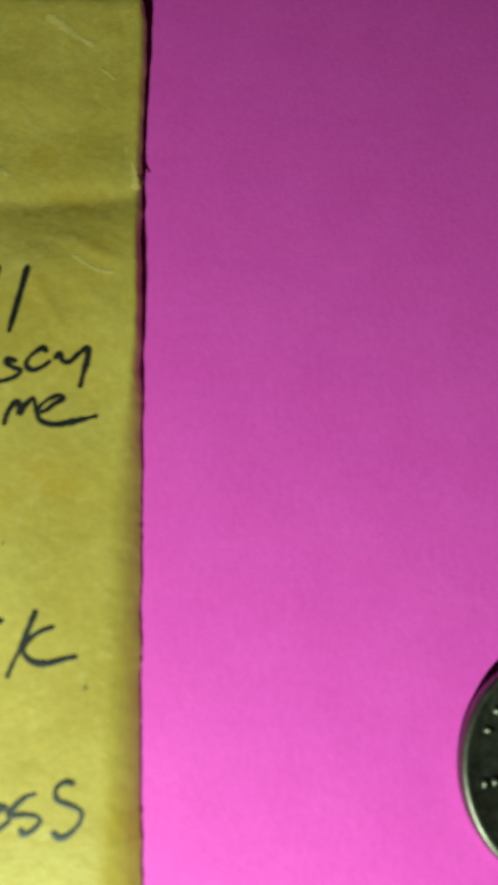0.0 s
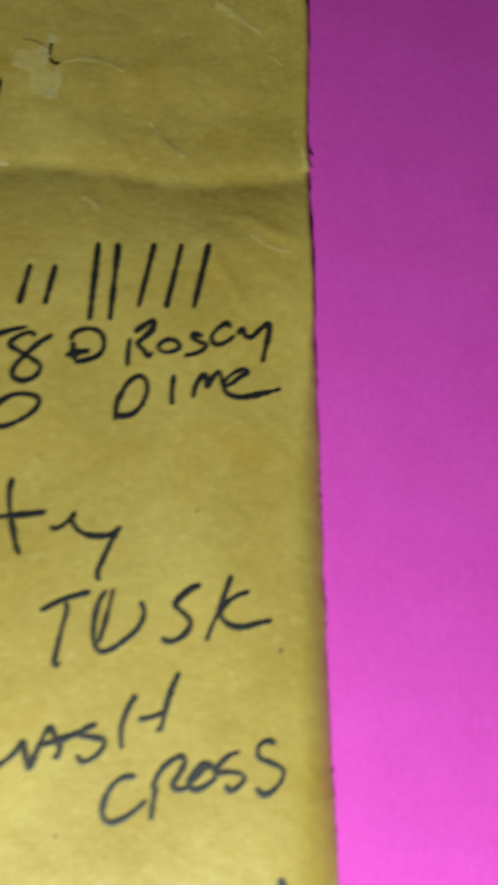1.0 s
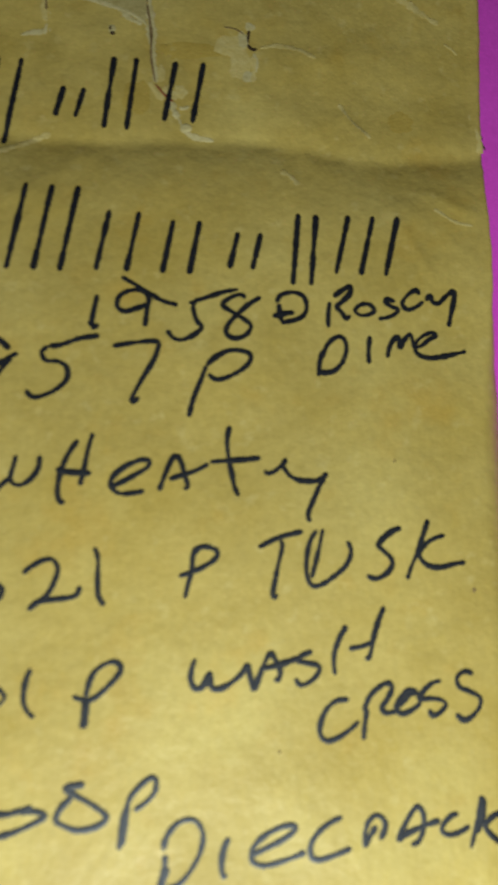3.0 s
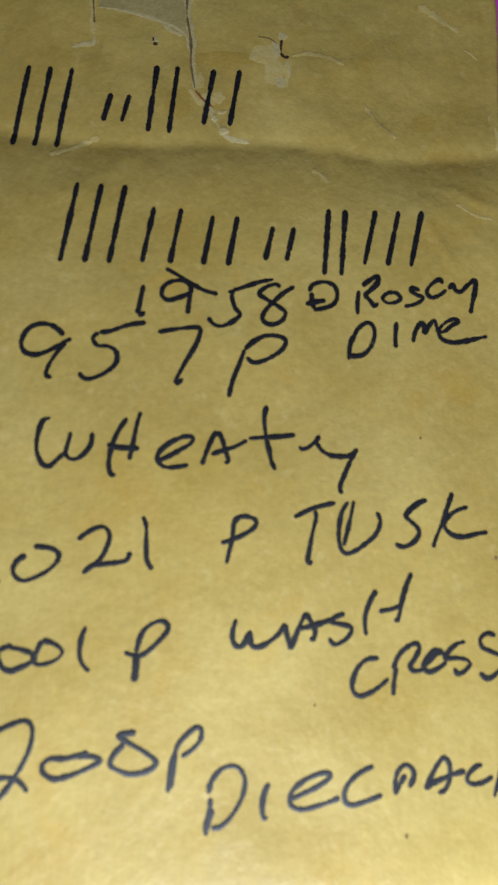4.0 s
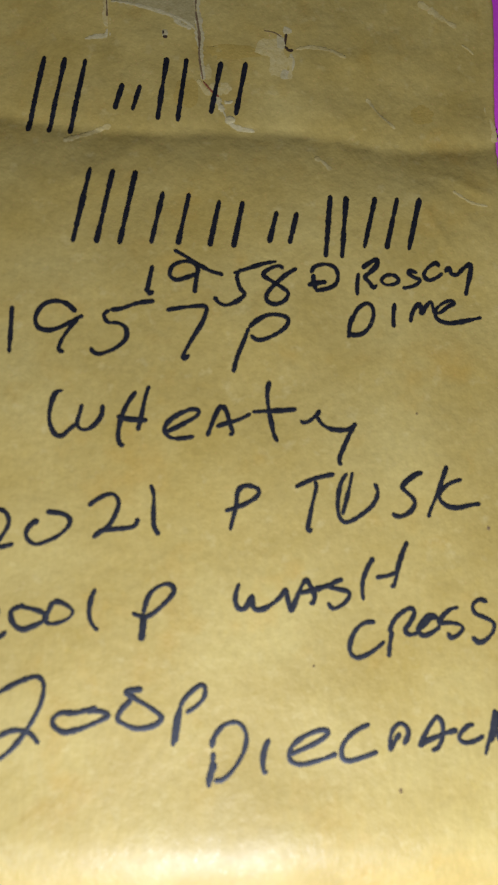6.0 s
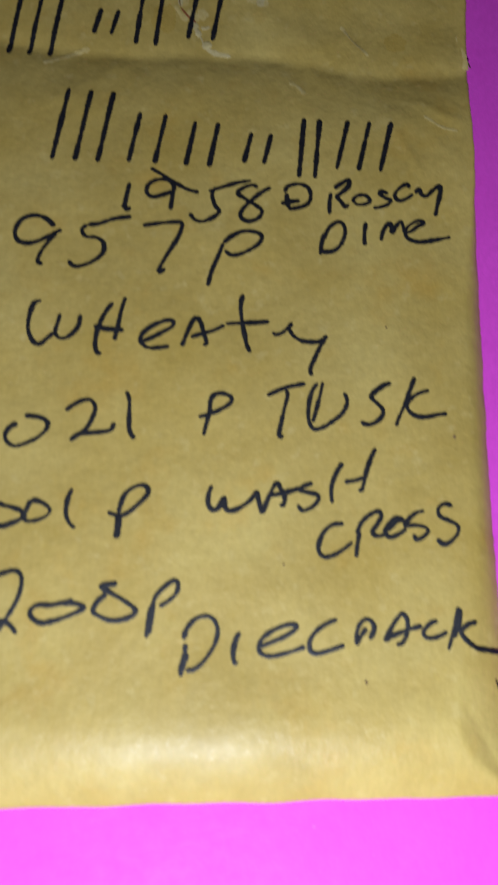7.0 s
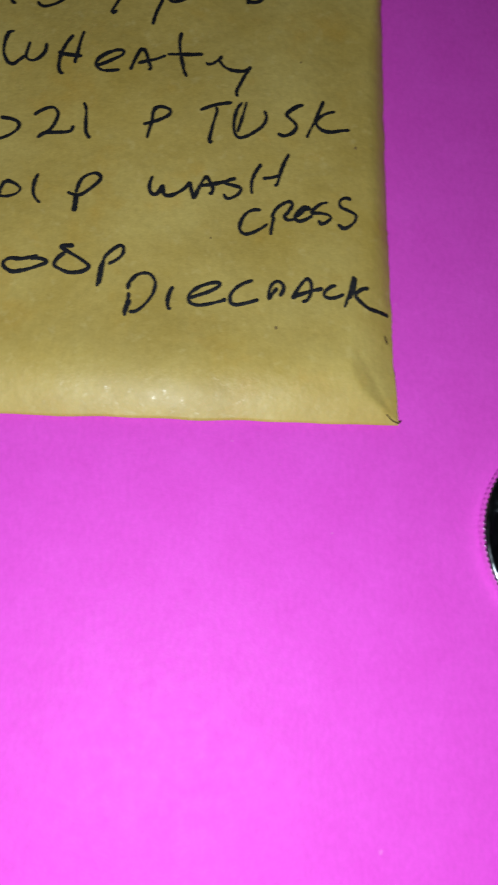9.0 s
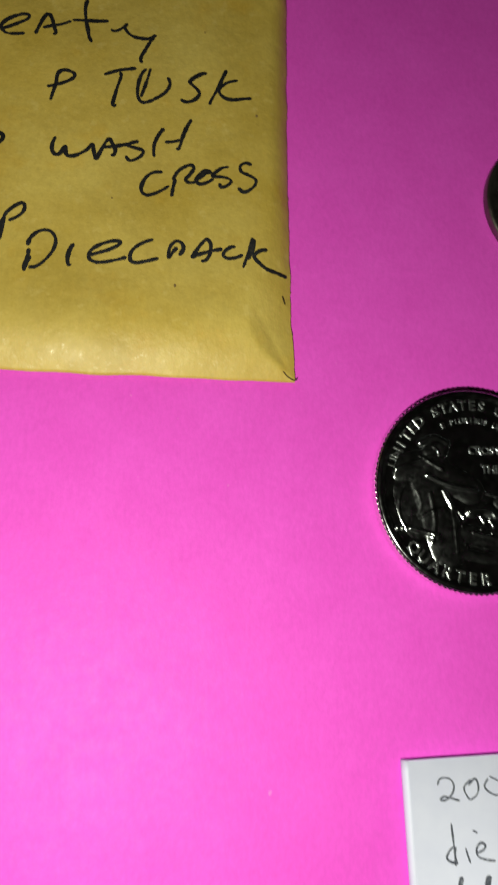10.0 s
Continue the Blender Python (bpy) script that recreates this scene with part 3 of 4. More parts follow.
hand("2021P", -41.8, 31.7, 4.5, 3.9, [(0, 0.73), (0.14, 0.87), (0.35, 1), (0.51, 1), (0.6, 0.82), (0.54, 0.54), (0.42, 0.29), (0.27, 0.14), (0.11, 0)], [(0.11, 0), (0.26, 0.16), (0.48, 0.2), (0.8, 0.24), (0.94, 0.3), (1, 0.47)])
hand("2021P", -36.3, 32.0, 0.9, 4.6, [(0, 1), (0.34, 0.81), (0.37, 0.49), (0.46, 0.18), (1, 0)])
hand("2021P", -29.5, 32.5, 3.1, 4.1, [(0.16, 0), (0.23, 0.24), (0.33, 0.54), (0.37, 0.85), (0.53, 0.99), (0.78, 1), (1, 0.91), (0.95, 0.77), (0.66, 0.62), (0.33, 0.51), (0, 0.43)])
hand("TUSK", -23.0, 32.5, 3.8, 5.4, [(0, 0.75), (0.25, 0.84), (0.52, 0.92), (1, 1)], [(0.49, 0.87), (0.53, 0.76), (0.44, 0.52), (0.35, 0.23), (0.3, 0.05), (0.34, 0), (0.41, 0.05)])
hand("TUSK", -19.0, 33.4, 3.8, 4.7, [(0.26, 0.98), (0.12, 0.82), (0.04, 0.61), (0, 0.34), (0.03, 0.12), (0.15, 0), (0.37, 0.04), (0.62, 0.17), (0.88, 0.35), (1, 0.55), (0.99, 0.69), (0.92, 0.78)], [(0.39, 1), (0.33, 0.78), (0.22, 0.44), (0.11, 0.14)])
hand("TUSK", -13.8, 34.0, 3.1, 4.2, [(1, 1), (0.77, 0.95), (0.5, 0.81), (0.33, 0.66), (0.48, 0.53), (0.67, 0.39), (0.7, 0.27), (0.55, 0.11), (0.27, 0), (0.06, 0.02), (0, 0.08)])
hand("TUSK", -10.4, 33.9, 5.2, 5.0, [(0.4, 1), (0.31, 0.77), (0.19, 0.45), (0.07, 0.19), (0, 0)], [(0.67, 0.74), (0.46, 0.67), (0.3, 0.55), (0.22, 0.42), (0.28, 0.29), (0.41, 0.21), (0.59, 0.2), (0.8, 0.25), (1, 0.28)])
hand("2001P", -51.0, 22.6, 2.8, 3.6, [(0.04, 0.96), (0.28, 1), (0.54, 0.94), (0.68, 0.74), (0.53, 0.46), (0.27, 0.18), (0.12, 0.02), (0, 0), (0.07, 0.17), (0.26, 0.31), (0.47, 0.25), (0.68, 0.19), (0.84, 0.18), (1, 0.3)])
hand("2001P", -47.9, 23.8, 3.0, 2.2, [(0.24, 1), (0.32, 0.87), (0.55, 0.79), (0.84, 0.66), (1, 0.43), (0.81, 0.24), (0.55, 0.08), (0.36, 0), (0.15, 0.11), (0, 0.42), (0, 0.71), (0.17, 0.85), (0.32, 0.87)])
hand("2001P", -45.1, 24.3, 2.4, 1.9, [(0.28, 1), (0.57, 0.93), (0.87, 0.73), (1, 0.47), (0.8, 0.18), (0.41, 0), (0.16, 0), (0, 0.19), (0.14, 0.57), (0.28, 1)])
hand("2001P", -41.3, 23.7, 0.9, 3.6, [(0.52, 1), (0.17, 0.78), (0, 0.5), (0.09, 0.27), (0.5, 0.09), (1, 0)])
hand("2001P", -37.6, 22.8, 3.6, 4.9, [(0, 0.49), (0.16, 0.44), (0.39, 0.43), (0.63, 0.55), (0.87, 0.72), (1, 0.85), (0.98, 0.95), (0.85, 1), (0.62, 0.95), (0.43, 0.83), (0.33, 0.66), (0.27, 0.47)], [(0.24, 0.43), (0.24, 0.24), (0.22, 0)], [(0.31, 0.43), (0.3, 0.24), (0.27, 0)])
hand("WASH", -28.5, 25.2, 5.0, 2.6, [(0.07, 1), (0.01, 0.68), (0, 0.35), (0.07, 0.13), (0.17, 0.16), (0.27, 0.44), (0.32, 0.62)], [(0.3, 0.62), (0.3, 0.35), (0.35, 0.12), (0.49, 0.12), (0.66, 0.3), (0.8, 0.52), (0.91, 0.84)], [(0.91, 0.84), (0.94, 0.48), (1, 0)])
hand("WASH", -23.5, 25.2, 3.8, 3.1, [(0, 0), (0.12, 0.37), (0.26, 0.75), (0.38, 1)], [(0.38, 1), (0.46, 0.79), (0.57, 0.51), (0.53, 0.29), (0.43, 0.28)], [(0.19, 0.56), (0.46, 0.62), (0.8, 0.74), (1, 0.82)])
hand("WASH", -20.1, 25.6, 2.0, 2.6, [(0.73, 1), (0.32, 0.89), (0.07, 0.74), (0.44, 0.66), (0.91, 0.58), (1, 0.43), (0.74, 0.17), (0.34, 0), (0.12, 0.04), (0, 0.21)])
hand("WASH", -16.9, 26.3, 4.4, 5.4, [(0.26, 0.72), (0.12, 0.54), (0.02, 0.33), (0, 0.14), (0.02, 0)], [(0.29, 0.38), (0.53, 0.41), (0.78, 0.48)], [(1, 1), (0.87, 0.78), (0.77, 0.55), (0.72, 0.37), (0.66, 0.24), (0.59, 0.25)])
hand("CROSS", -18.2, 21.3, 3.2, 3.1, [(0.76, 1), (0.44, 0.97), (0.19, 0.78), (0.03, 0.47), (0, 0.17), (0.17, 0), (0.45, 0.07), (0.77, 0.26), (1, 0.46)])
hand("CROSS", -14.7, 21.3, 2.8, 4.3, [(0.15, 0.55), (0.06, 0.28), (0, 0)], [(0.04, 0.5), (0.21, 0.74), (0.48, 0.91), (0.78, 1), (0.91, 0.91), (0.76, 0.72), (0.58, 0.55), (0.72, 0.46), (1, 0.49)])
hand("CROSS", -11.9, 23.2, 2.1, 1.8, [(0, 0.27), (0.33, 0.54), (0.58, 0.84), (0.83, 0.91), (0.52, 1), (0.21, 0.68), (0, 0.27), (0.23, 0), (0.67, 0.18), (1, 0.45)])
hand("CROSS", -9.9, 23.0, 2.2, 2.7, [(0.87, 1), (0.5, 0.93), (0.13, 0.68), (0, 0.49), (0.46, 0.49), (0.87, 0.43), (1, 0.3), (0.77, 0.09), (0.47, 0), (0.34, 0.18)])
hand("CROSS", -6.9, 22.6, 2.1, 3.8, [(0.8, 0.94), (0.44, 1), (0.12, 0.87), (0.2, 0.68), (0.61, 0.58), (1, 0.45), (0.95, 0.24), (0.57, 0.04), (0.26, 0), (0, 0.13)])
hand("200P", -49.5, 13.2, 4.7, 6.7, [(0, 0.7), (0.24, 0.82), (0.53, 0.93), (0.83, 1), (0.97, 0.95), (1, 0.82), (0.94, 0.63), (0.79, 0.42), (0.59, 0.21), (0.37, 0.06), (0.18, 0), (0.08, 0.05), (0.12, 0.2), (0.32, 0.31), (0.55, 0.36), (0.8, 0.32), (0.97, 0.19)])
hand("200P", -43.9, 15.4, 4.6, 2.0, [(0.79, 1), (0.64, 0.9), (0.39, 0.76), (0.14, 0.77), (0, 0.53), (0.03, 0.23), (0.21, 0), (0.46, 0.1), (0.75, 0.34), (1, 0.64), (0.85, 0.82), (0.59, 0.79)])
hand("200P", -38.5, 15.6, 3.7, 3.2, [(0.55, 1), (0.36, 0.98), (0.17, 0.93), (0.39, 0.75), (0.67, 0.57), (0.92, 0.37), (1, 0.22), (0.78, 0.05), (0.44, 0), (0.18, 0.1), (0, 0.24), (0.08, 0.49), (0.3, 0.73)])
hand("200P", -33.8, 14.1, 2.7, 5.0, [(0, 0), (0.03, 0.24), (0.09, 0.45), (0.24, 0.67)], [(0.09, 0.06), (0.15, 0.32), (0.23, 0.63)], [(0.18, 0.59), (0.3, 0.74), (0.56, 0.89), (0.86, 1), (1, 0.94), (0.95, 0.78), (0.7, 0.64), (0.39, 0.54)])
hand("DIECRACK", -30.7, 10.8, 3.2, 5.2, [(0.06, 0.6), (0.13, 0.77), (0.36, 0.94), (0.65, 1), (0.87, 0.95), (1, 0.78), (0.92, 0.53), (0.66, 0.28), (0.39, 0.13), (0.13, 0.1)], [(0.11, 0.54), (0.09, 0.35), (0, 0.14), (0, 0)], [(0.19, 0.37), (0.07, 0.22), (0.01, 0.06)])
hand("DIECRACK", -26.1, 11.9, 0.6, 2.7, [(1, 1), (0.32, 0.71), (0, 0.33), (0.2, 0), (0.72, 0.05)])
hand("DIECRACK", -23.8, 12.5, 4.2, 2.7, [(0.01, 0.28), (0.23, 0.42), (0.52, 0.6), (0.77, 0.83), (0.81, 0.99), (0.61, 1), (0.29, 0.81), (0.05, 0.51), (0, 0.19), (0.11, 0.03), (0.31, 0), (0.68, 0.13), (1, 0.3)])
hand("DIECRACK", -19.2, 12.7, 3.2, 3.0, [(0.8, 1), (0.49, 0.87), (0.18, 0.64), (0, 0.35), (0.02, 0.08), (0.2, 0), (0.54, 0.08), (1, 0.24)])
hand("DIECRACK", -14.9, 13.4, 1.7, 2.3, [(0, 0), (0, 0.37), (0.17, 0.77), (0.53, 1), (0.87, 0.9), (1, 0.66), (0.87, 0.41), (0.71, 0.22)], [(0, 0), (0.26, 0.36), (0.57, 0.67)])
hand("DIECRACK", -12.3, 13.4, 3.6, 2.8, [(0, 0.11), (0.16, 0.47), (0.34, 0.82), (0.5, 1), (0.62, 0.78), (0.6, 0.38), (0.48, 0.09), (0.31, 0)], [(0, 0.12), (0.22, 0.29), (0.64, 0.49), (1, 0.61)])
hand("DIECRACK", -8.6, 14.0, 2.3, 1.5, [(0.63, 1), (0.38, 0.95), (0.07, 0.56), (0, 0.19), (0.27, 0), (0.69, 0.14), (1, 0.4)])
hand("DIECRACK", -6.3, 12.6, 5.4, 4.2, [(0.21, 1), (0.14, 0.61), (0.05, 0.27), (0, 0.08)], [(0.24, 0.97), (0.21, 0.64), (0.1, 0.33)], [(0.54, 0.67), (0.38, 0.63), (0.25, 0.49), (0.26, 0.39), (0.37, 0.24), (0.53, 0.11), (0.75, 0.06), (1, 0)])


# ---- coins ----
COIN = 0.984


def lathe(profile, n):
    bm = bmesh.new()
    rings = [[bm.verts.new((r * math.cos(2 * math.pi * k / n), r * math.sin(2 * math.pi * k / n), z)) for k in range(n)] for r, z in profile]
    for a, b in zip(rings, rings[1:]):
        for k in range(n):
            j = (k + 1) % n
            bm.faces.new((a[k], a[j], b[j], b[k]))
    bm.faces.new(rings[0][::-1])
    bm.faces.new(rings[-1])
    return bm


def moved(bm, m):
    bmesh.ops.transform(bm, matrix=m, verts=bm.verts)
    return bm


def type_mesh(char, height, depth):
    """One raised letter of the built-in font, in millimetres, centred on its foot."""
    cu = bpy.data.curves.new("type", "FONT")
    cu.body, cu.size, cu.extrude, cu.align_x, cu.resolution_u = char, height * 1.4, depth, "CENTER", 3
    cu.bevel_depth, cu.bevel_resolution = height * 0.05, 1
    ob = new("type", cu)
    bpy.context.view_layer.update()
    me = bpy.data.meshes.new_from_object(ob.evaluated_get(bpy.context.evaluated_depsgraph_get()))
    bm = bmesh.new()
    bm.from_mesh(me)
    bpy.data.objects.remove(ob)
    bpy.data.curves.remove(cu)
    bpy.data.meshes.remove(me)
    return bm


def arc_words(text, cx, cy, z, radius, start, stop, height, mat, parent, inward=False):
    """Raised lettering round a coin, from start to stop degrees, each letter a part."""
    for k, ch in enumerate(text):
        if ch == " ":
            continue
        a = radians(start + (stop - start) * k / (len(text) - 1))
        turn = a - math.pi / 2 if not inward else a + math.pi / 2
        bm = type_mesh(ch, height, 0.09)
        bm.transform(Matrix.Translation((cx + radius * math.cos(a), cy + radius * math.sin(a), z)) @ Matrix.Rotation(turn, 4, "Z"))
        part("raised_letter", bm, mat, parent, 'raised letter of "%s"' % text, smooth=False)


def flat_words(text, cx, cy, z, height, mat, parent):
    for k, ch in enumerate(text):
        bm = type_mesh(ch, height, 0.08)
        bm.transform(Matrix.Translation((cx + k * height * 0.88, cy, z)))
        part("raised_letter", bm, mat, parent, 'raised letter of "%s"' % text, smooth=False)


def quarter_coin(cx, cy):
    base = tagged(new("quarter_coin"), "shiny dark silver quarter coin lying flat on pink card", "coin")
    R, F = 12.0, 1.46
    at = Matrix.Translation((cx, cy, 0))
    prof = [(10.9, 0.0), (11.7, 0.05), (R - 0.1, 0.2), (R, 0.35), (R, 1.45), (R - 0.08, 1.62), (R - 0.3, 1.74), (R - 0.55, 1.75), (R - 0.75, 1.68), (R - 0.95, F + 0.02), (R - 1.2, F), (6.0, F - 0.04), (0.6, F - 0.05)]
    disc = part("disc", moved(lathe(prof, 160), at), NICKEL, base)
    bm = bmesh.new()
    n = 119
    rows = []
    for k in range(n * 4):
        a = 2 * math.pi * k / (n * 4)
        r = (12.14, 12.14, 12.04, 12.04)[k % 4]
        rows.append([bm.verts.new((cx + (r if z not in (0.28, 1.53) else R - 0.02) * math.cos(a), cy + (r if z not in (0.28, 1.53) else R - 0.02) * math.sin(a), z)) for z in (0.28, 0.36, 1.51, 1.53)])
    for k in range(len(rows)):
        a, b = rows[k], rows[(k + 1) % len(rows)]
        for i in range(3):
            bm.faces.new((a[i], b[i], b[i + 1], a[i + 1]))
    part("reeded_edge", bm, BRIGHT, base, "finely reeded coin edge", smooth=False)

    arc_words("UNITED STATES OF AMERICA", cx, cy, F, 9.6, 163, 7, 1.2, FROST, disc)
    arc_words("QUARTER DOLLAR", cx, cy, F, 10.9, 221, 334, 1.3, FROST, disc, True)
    flat_words("CROSSING", cx - 0.05, cy + 4.25, F, 0.95, FROST, disc)
    flat_words("THE", cx + 1.35, cy + 2.0, F, 0.95, FROST, disc)
    arc_words("E PLURIBUS UNUM", cx, cy, F, 8.0, 115, 56, 0.62, FROST, disc)
    for k in range(2):
        part("small_raised_mark", box(bmesh.new(), cx - 9.9 + k * 0.62, cx - 9.42 + k * 0.62, cy - 4.9, cy - 4.25, F - 0.05, F + 0.07, 0.04), FROST, disc)
    # plain draped mass in low relief with its folds, and a plain hull shape beside it: lines of x, y, half width and height
    masses = (
        ([(-8.8, 2.4), (-6.0, 2.9), (-3.4, 1.4), (-0.6, -0.1)], 1.7, 0.20),
        ([(-8.0, 1.0), (-8.4, -1.6), (-7.2, -4.2)], 2.0, 0.07),
        ([(-5.8, 1.0), (-4.8, -2.8), (-3.6, -6.8)], 2.3, 0.20),
        ([(-5.4, 4.2), (-4.6, 5.0), (-3.9, 4.6)], 1.0, 0.26),
        ([(-6.4, 5.4), (-4.6, 6.0), (-3.2, 5.4)], 0.5, 0.24),
        ([(-1.4, -5.2), (2.0, -5.9), (6.0, -5.4)], 1.2, 0.14),
        ([(-2.4, -7.4), (1.6, -7.9), (6.4, -7.2)], 0.7, 0.14),
        ([(-0.6, -2.6), (0.8, -2.2), (2.2, -2.9)], 0.8, 0.18),
        ([(3.0, -1.6), (4.4, -2.4), (4.6, -4.2)], 0.9, 0.18),
    )
    folds = (
        ([(-5.9, 1.5), (-3.2, 0.4), (0.2, -0.2)], 0.32, 0.16),
        ([(-8.1, -4.6), (-6.3, -5.1), (-4.9, -5.5)], 0.34, 0.18),
        ([(-7.7, 1.1), (-9.1, -0.6), (-9.3, -3.1), (-8.5, -4.7)], 0.24, 0.06),
        ([(-3.6, -0.6), (-2.9, -3.3), (-2.7, -7.2)], 0.24, 0.08),
        ([(-4.0, -0.2), (-3.5, -1.4), (-2.9, -2.2)], 0.30, 0.14),
        ([(-10.0, 2.0), (-6.5, 3.4), (-3.7, 4.0)], 0.25, 0.10),
        ([(-6.6, 3.8), (-5.0, 2.8), (-3.9, 2.2)], 0.25, 0.12),
        ([(-7.2, -0.2), (-6.7, -1.8), (-7.1, -3.0)], 0.26, 0.04),
        ([(-5.6, -0.6), (-5.2, -3.6), (-5.6, -6.2)], 0.35, 0.07),
        ([(-6.9, -3.4), (-5.4, -2.6), (-4.4, -2.4)], 0.25, 0.08),
        ([(-0.9, -2.6), (0.4, -2.3), (1.7, -2.6), (2.3, -3.3)], 0.28, 0.14),
        ([(-0.6, -5.0), (0.8, -5.4), (2.6, -5.7), (5.0, -5.5)], 0.24, 0.14),
        ([(-1.6, -6.4), (0.6, -6.8), (3.0, -6.9)], 0.2, 0.12),
        ([(-2.2, -2.6), (-1.6, -3.4), (-1.9, -4.2)], 0.26, 0.14),
        ([(0.5, -3.2), (0.9, -4.0), (0.4, -4.6)], 0.26, 0.14),
        ([(1.6, -3.6), (2.0, -4.3), (1.7, -5.0)], 0.26, 0.14),
        ([(1.1, -0.3), (2.3, -0.7), (3.6, -0.5)], 0.26, 0.14),
        ([(-5.0, 4.9), (-4.4, 4.4), (-4.3, 3.9)], 0.2, 0.10),
    )
    step, span = 0.13, 10.2
    n = int(2 * span / step)
    xs = np.linspace(-span, span, n + 1)
    gx, gy = np.meshgrid(xs, xs, indexing="ij")
    lift = np.zeros_like(gx)
    for kind, rows in ((0, masses), (1, folds)):
        for pts, wide, high in rows:
            line = np.array([tuple(p) for p in smoothed(pts, 0.25)])
            far = np.full_like(gx, 99.0)
            for px, py in line:
                far = np.minimum(far, (gx - px) ** 2 + (gy - py) ** 2)
            u = np.clip(1 - far / (wide * wide), 0, 1)
            lift = np.maximum(lift, high * np.sqrt(u)) if kind == 0 else lift + high * u * u
    lift[gx * gx + gy * gy > 10.0 ** 2] = 0
    bm = bmesh.new()
    verts = {}
    for i in range(n):
        for j in range(n):
            quad = ((i, j), (i + 1, j), (i + 1, j + 1), (i, j + 1))
            if max(lift[q] for q in quad) > 0.004:
                for q in quad:
                    if q not in verts:
                        verts[q] = bm.verts.new((cx + gx[q], cy + gy[q], F - 0.07 + lift[q] * 1.55))
                bm.faces.new([verts[q] for q in quad])
    part("relief_design", bm, RELIEF, disc, "plain draped shape in low relief")
    return base


def penny_coin(cx, cy):
    base = tagged(new("penny_coin"), "dark worn bronze one-cent coin on pink card", "coin")
    R, F = 9.525, 1.30
    prof = [(8.6, 0.0), (9.2, 0.05), (R - 0.1, 0.16), (R, 0.3), (R, 1.22), (R - 0.1, 1.42), (R - 0.3, 1.51), (R - 0.55, 1.50), (R - 0.75, 1.42), (R - 0.95, F), (5.0, F - 0.03), (0.6, F - 0.04)]
    disc = part("disc", moved(lathe(prof, 128), Matrix.Translation((cx, cy, 0))), BRONZE, base)
    field = lambda x, y: F - 0.02
    for a in (128, 141, 154):
        bm = box(bmesh.new(), 7.2, 8.1, -0.35, 0.35, F - 0.05, F + 0.06, 0.05)
        part("small_raised_mark", moved(bm, Matrix.Translation((cx, cy, 0)) @ Matrix.Rotation(radians(a), 4, "Z")), BRONZE, disc)
    for x, y, w in ((-7.9, -1.2, 0.7), (-7.0, -1.1, 0.7), (-6.1, -0.9, 0.6), (-5.2, -0.8, 0.7)):
        part("small_raised_mark", box(bmesh.new(), cx + x, cx + x + w, cy + y, cy + y + 0.9, F - 0.05, F + 0.07, 0.06), BRONZE, disc)
    bm = bmesh.new()
    for pts, wd in (([(-3.6, 4.6), (-4.4, 1.6), (-3.6, -2.0), (-4.6, -5.0)], 3.2), ([(-0.6, 6.0), (0.4, 1.0), (0.2, -5.6)], 6.5)):
        stroke(bm, [(cx + x, cy + y) for x, y in pts], wd, field, 0.0, 0.24, 0.3, 0.3, True, 8)
    part("relief_mass", bm, BRONZE, disc)
    return base


quarter = quarter_coin(0.0, 0.0)
quarter.location, quarter.scale = (0.02068, -0.01224, 0), (COIN, COIN, COIN)
penny = penny_coin(0.0, 0.0)
penny.location, penny.scale = (0.03430, 0.02490, 0), (COIN, COIN, COIN)


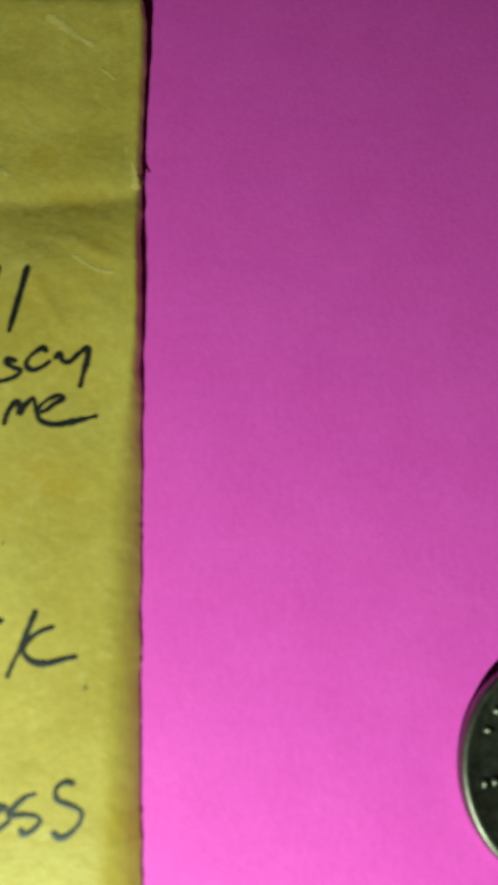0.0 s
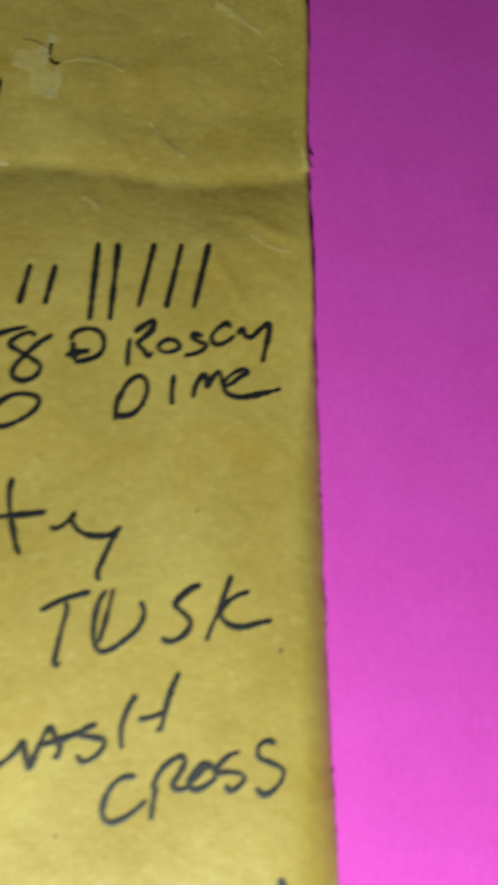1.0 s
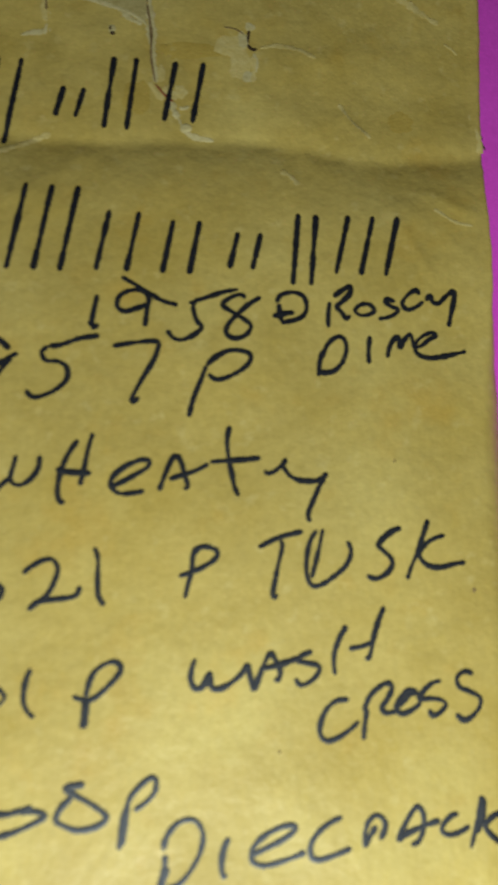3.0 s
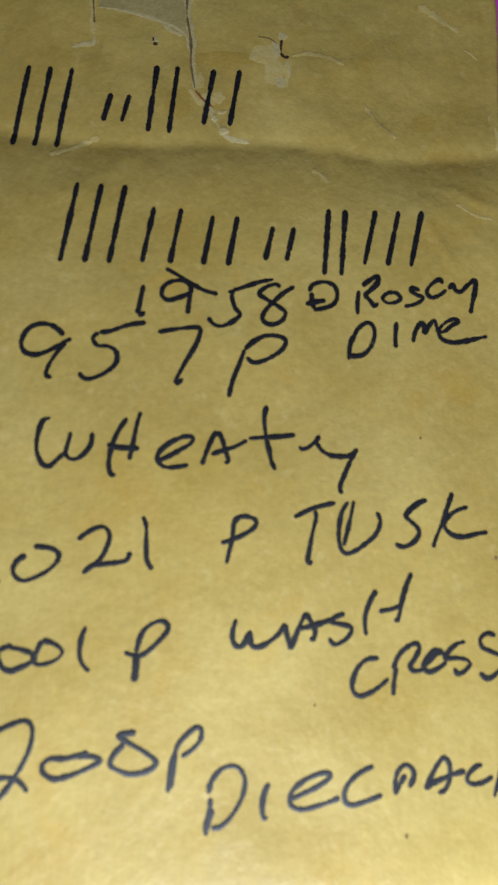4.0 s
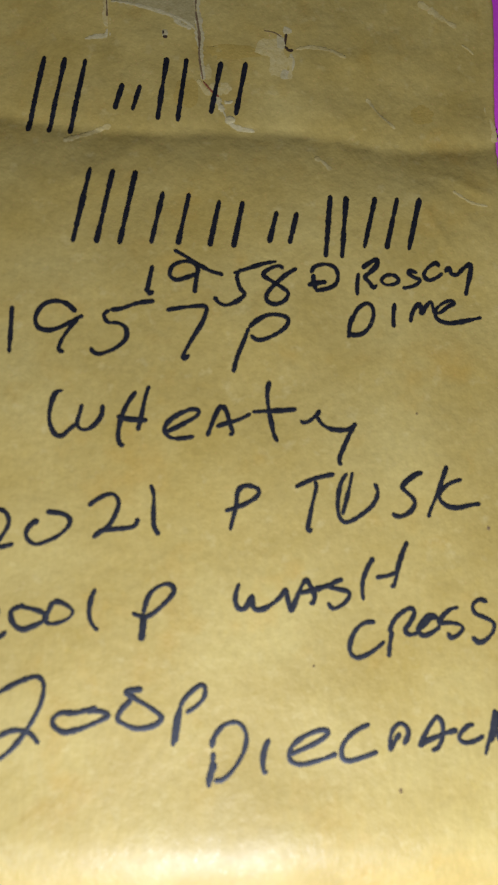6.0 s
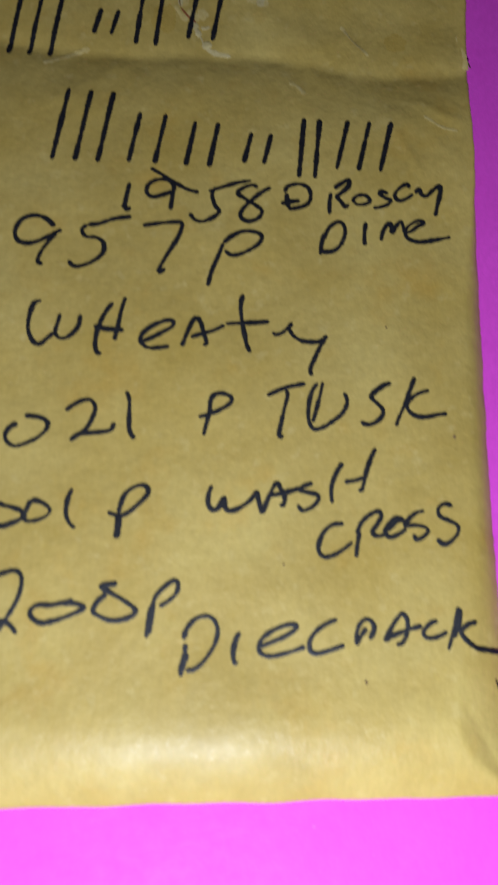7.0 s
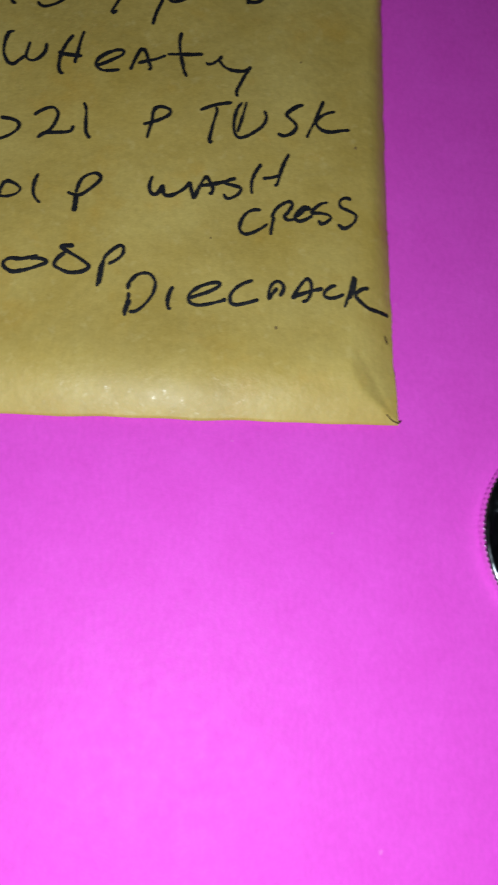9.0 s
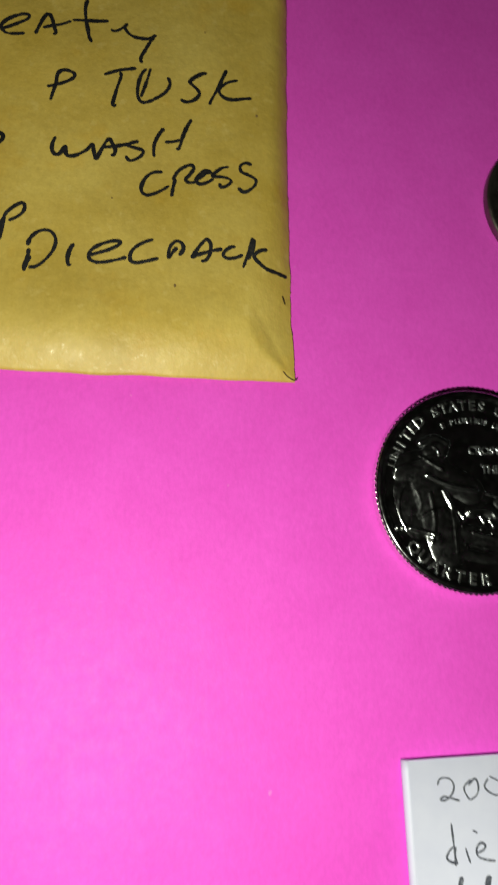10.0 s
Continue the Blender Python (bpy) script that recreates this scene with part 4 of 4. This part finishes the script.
# ---- white card with pencilled notes ----
def note_card():
    base = tagged(new("note_card"), "small white cardboard holder with grey handwriting on pink card", "card")
    at = Matrix.Translation((10.70, -41.18, 0)) @ Matrix.Rotation(radians(1.9), 4, "Z")
    S = 50.8
    top = lambda x, y: 1.40
    leaf = part("front_leaf", moved(box(bmesh.new(), 0.42, S, -S, 0, 0.72, 1.40, 0.10), at), CARD, base)
    part("back_leaf", moved(box(bmesh.new(), 0.45, S - 0.1, -S + 0.1, -0.1, 0.0, 0.71, 0.10), at), CARD, base)
    bm = bmesh.new()
    n, k = 9, 40
    rows = [[bm.verts.new((0.48 + 0.52 * math.cos(a), -S * j / k, 0.72 + 0.685 * math.sin(a))) for a in [radians(70 + 200 * i / n) for i in range(n + 1)]] for j in range(k + 1)]
    for a, b in zip(rows, rows[1:]):
        for i in range(n):
            bm.faces.new((a[i], b[i], b[i + 1], a[i + 1]))
    bm.faces.new(rows[0])
    bm.faces.new(rows[-1][::-1])
    part("folded_edge", moved(bm, at), CARD, base, "rounded glossy folded edge")
    def pen(word, x, y, w, h, *strokes):
        written("pen_letter", x, y, w, h, strokes, 0.21, top, PEN, leaf, 'grey handwritten letter of "%s"' % word, 0.02)

    pen("200", 14.3, -45.2, 2.4, 2.3, [(0, 0.69), (0.09, 0.93), (0.3, 1), (0.61, 0.92), (0.75, 0.62), (0.63, 0.28), (0.33, 0.05), (0.1, 0.08), (0.26, 0.2), (0.64, 0.11), (1, 0)])
    pen("200", 17.2, -45.1, 1.6, 2.0, [(0.29, 0.68), (0.79, 1), (1, 0.67), (0.88, 0.23), (0.42, 0), (0.16, 0.2), (0, 0.58), (0.34, 0.87), (0.71, 0.95)])
    pen("200", 19.5, -44.8, 2.2, 1.9, [(0.26, 1), (0.65, 0.78), (1, 0.48), (0.95, 0.19), (0.6, 0), (0.21, 0.19), (0, 0.49), (0.2, 0.91)])
    pen("die", 14.9, -51.4, 1.2, 4.1, [(0.56, 1), (0.67, 0.59), (0.75, 0.26), (0.79, 0)], [(0.69, 0.46), (0.28, 0.36), (0, 0.21), (0.32, 0.11), (1, 0.06)], [(0.89, 0.46), (0.75, 0.26), (0.9, 0.06)])
    pen("die", 17.0, -51.2, 1.4, 3.1, [(0, 0.48), (0.14, 0.24), (0.32, 0)], [(0.61, 1), (0.83, 0.96), (1, 0.91)])
    pen("die", 18.2, -51.1, 2.0, 1.8, [(0, 0.47), (0.35, 0.6), (0.49, 0.84), (0.25, 1), (0.02, 0.74), (0.02, 0.35), (0.38, 0.12), (1, 0)])
    for x, y, h in ((15.9, -54.6, 2.2), (18.9, -54.4, 2.0)):
        written("pen_bar", x, y, 0.5, h, [[(0, 0), (0.5, 0.5), (1, 1)]], 0.5, top, PEN, leaf, "short grey pen bar", 0.02)
    return base


note_card()
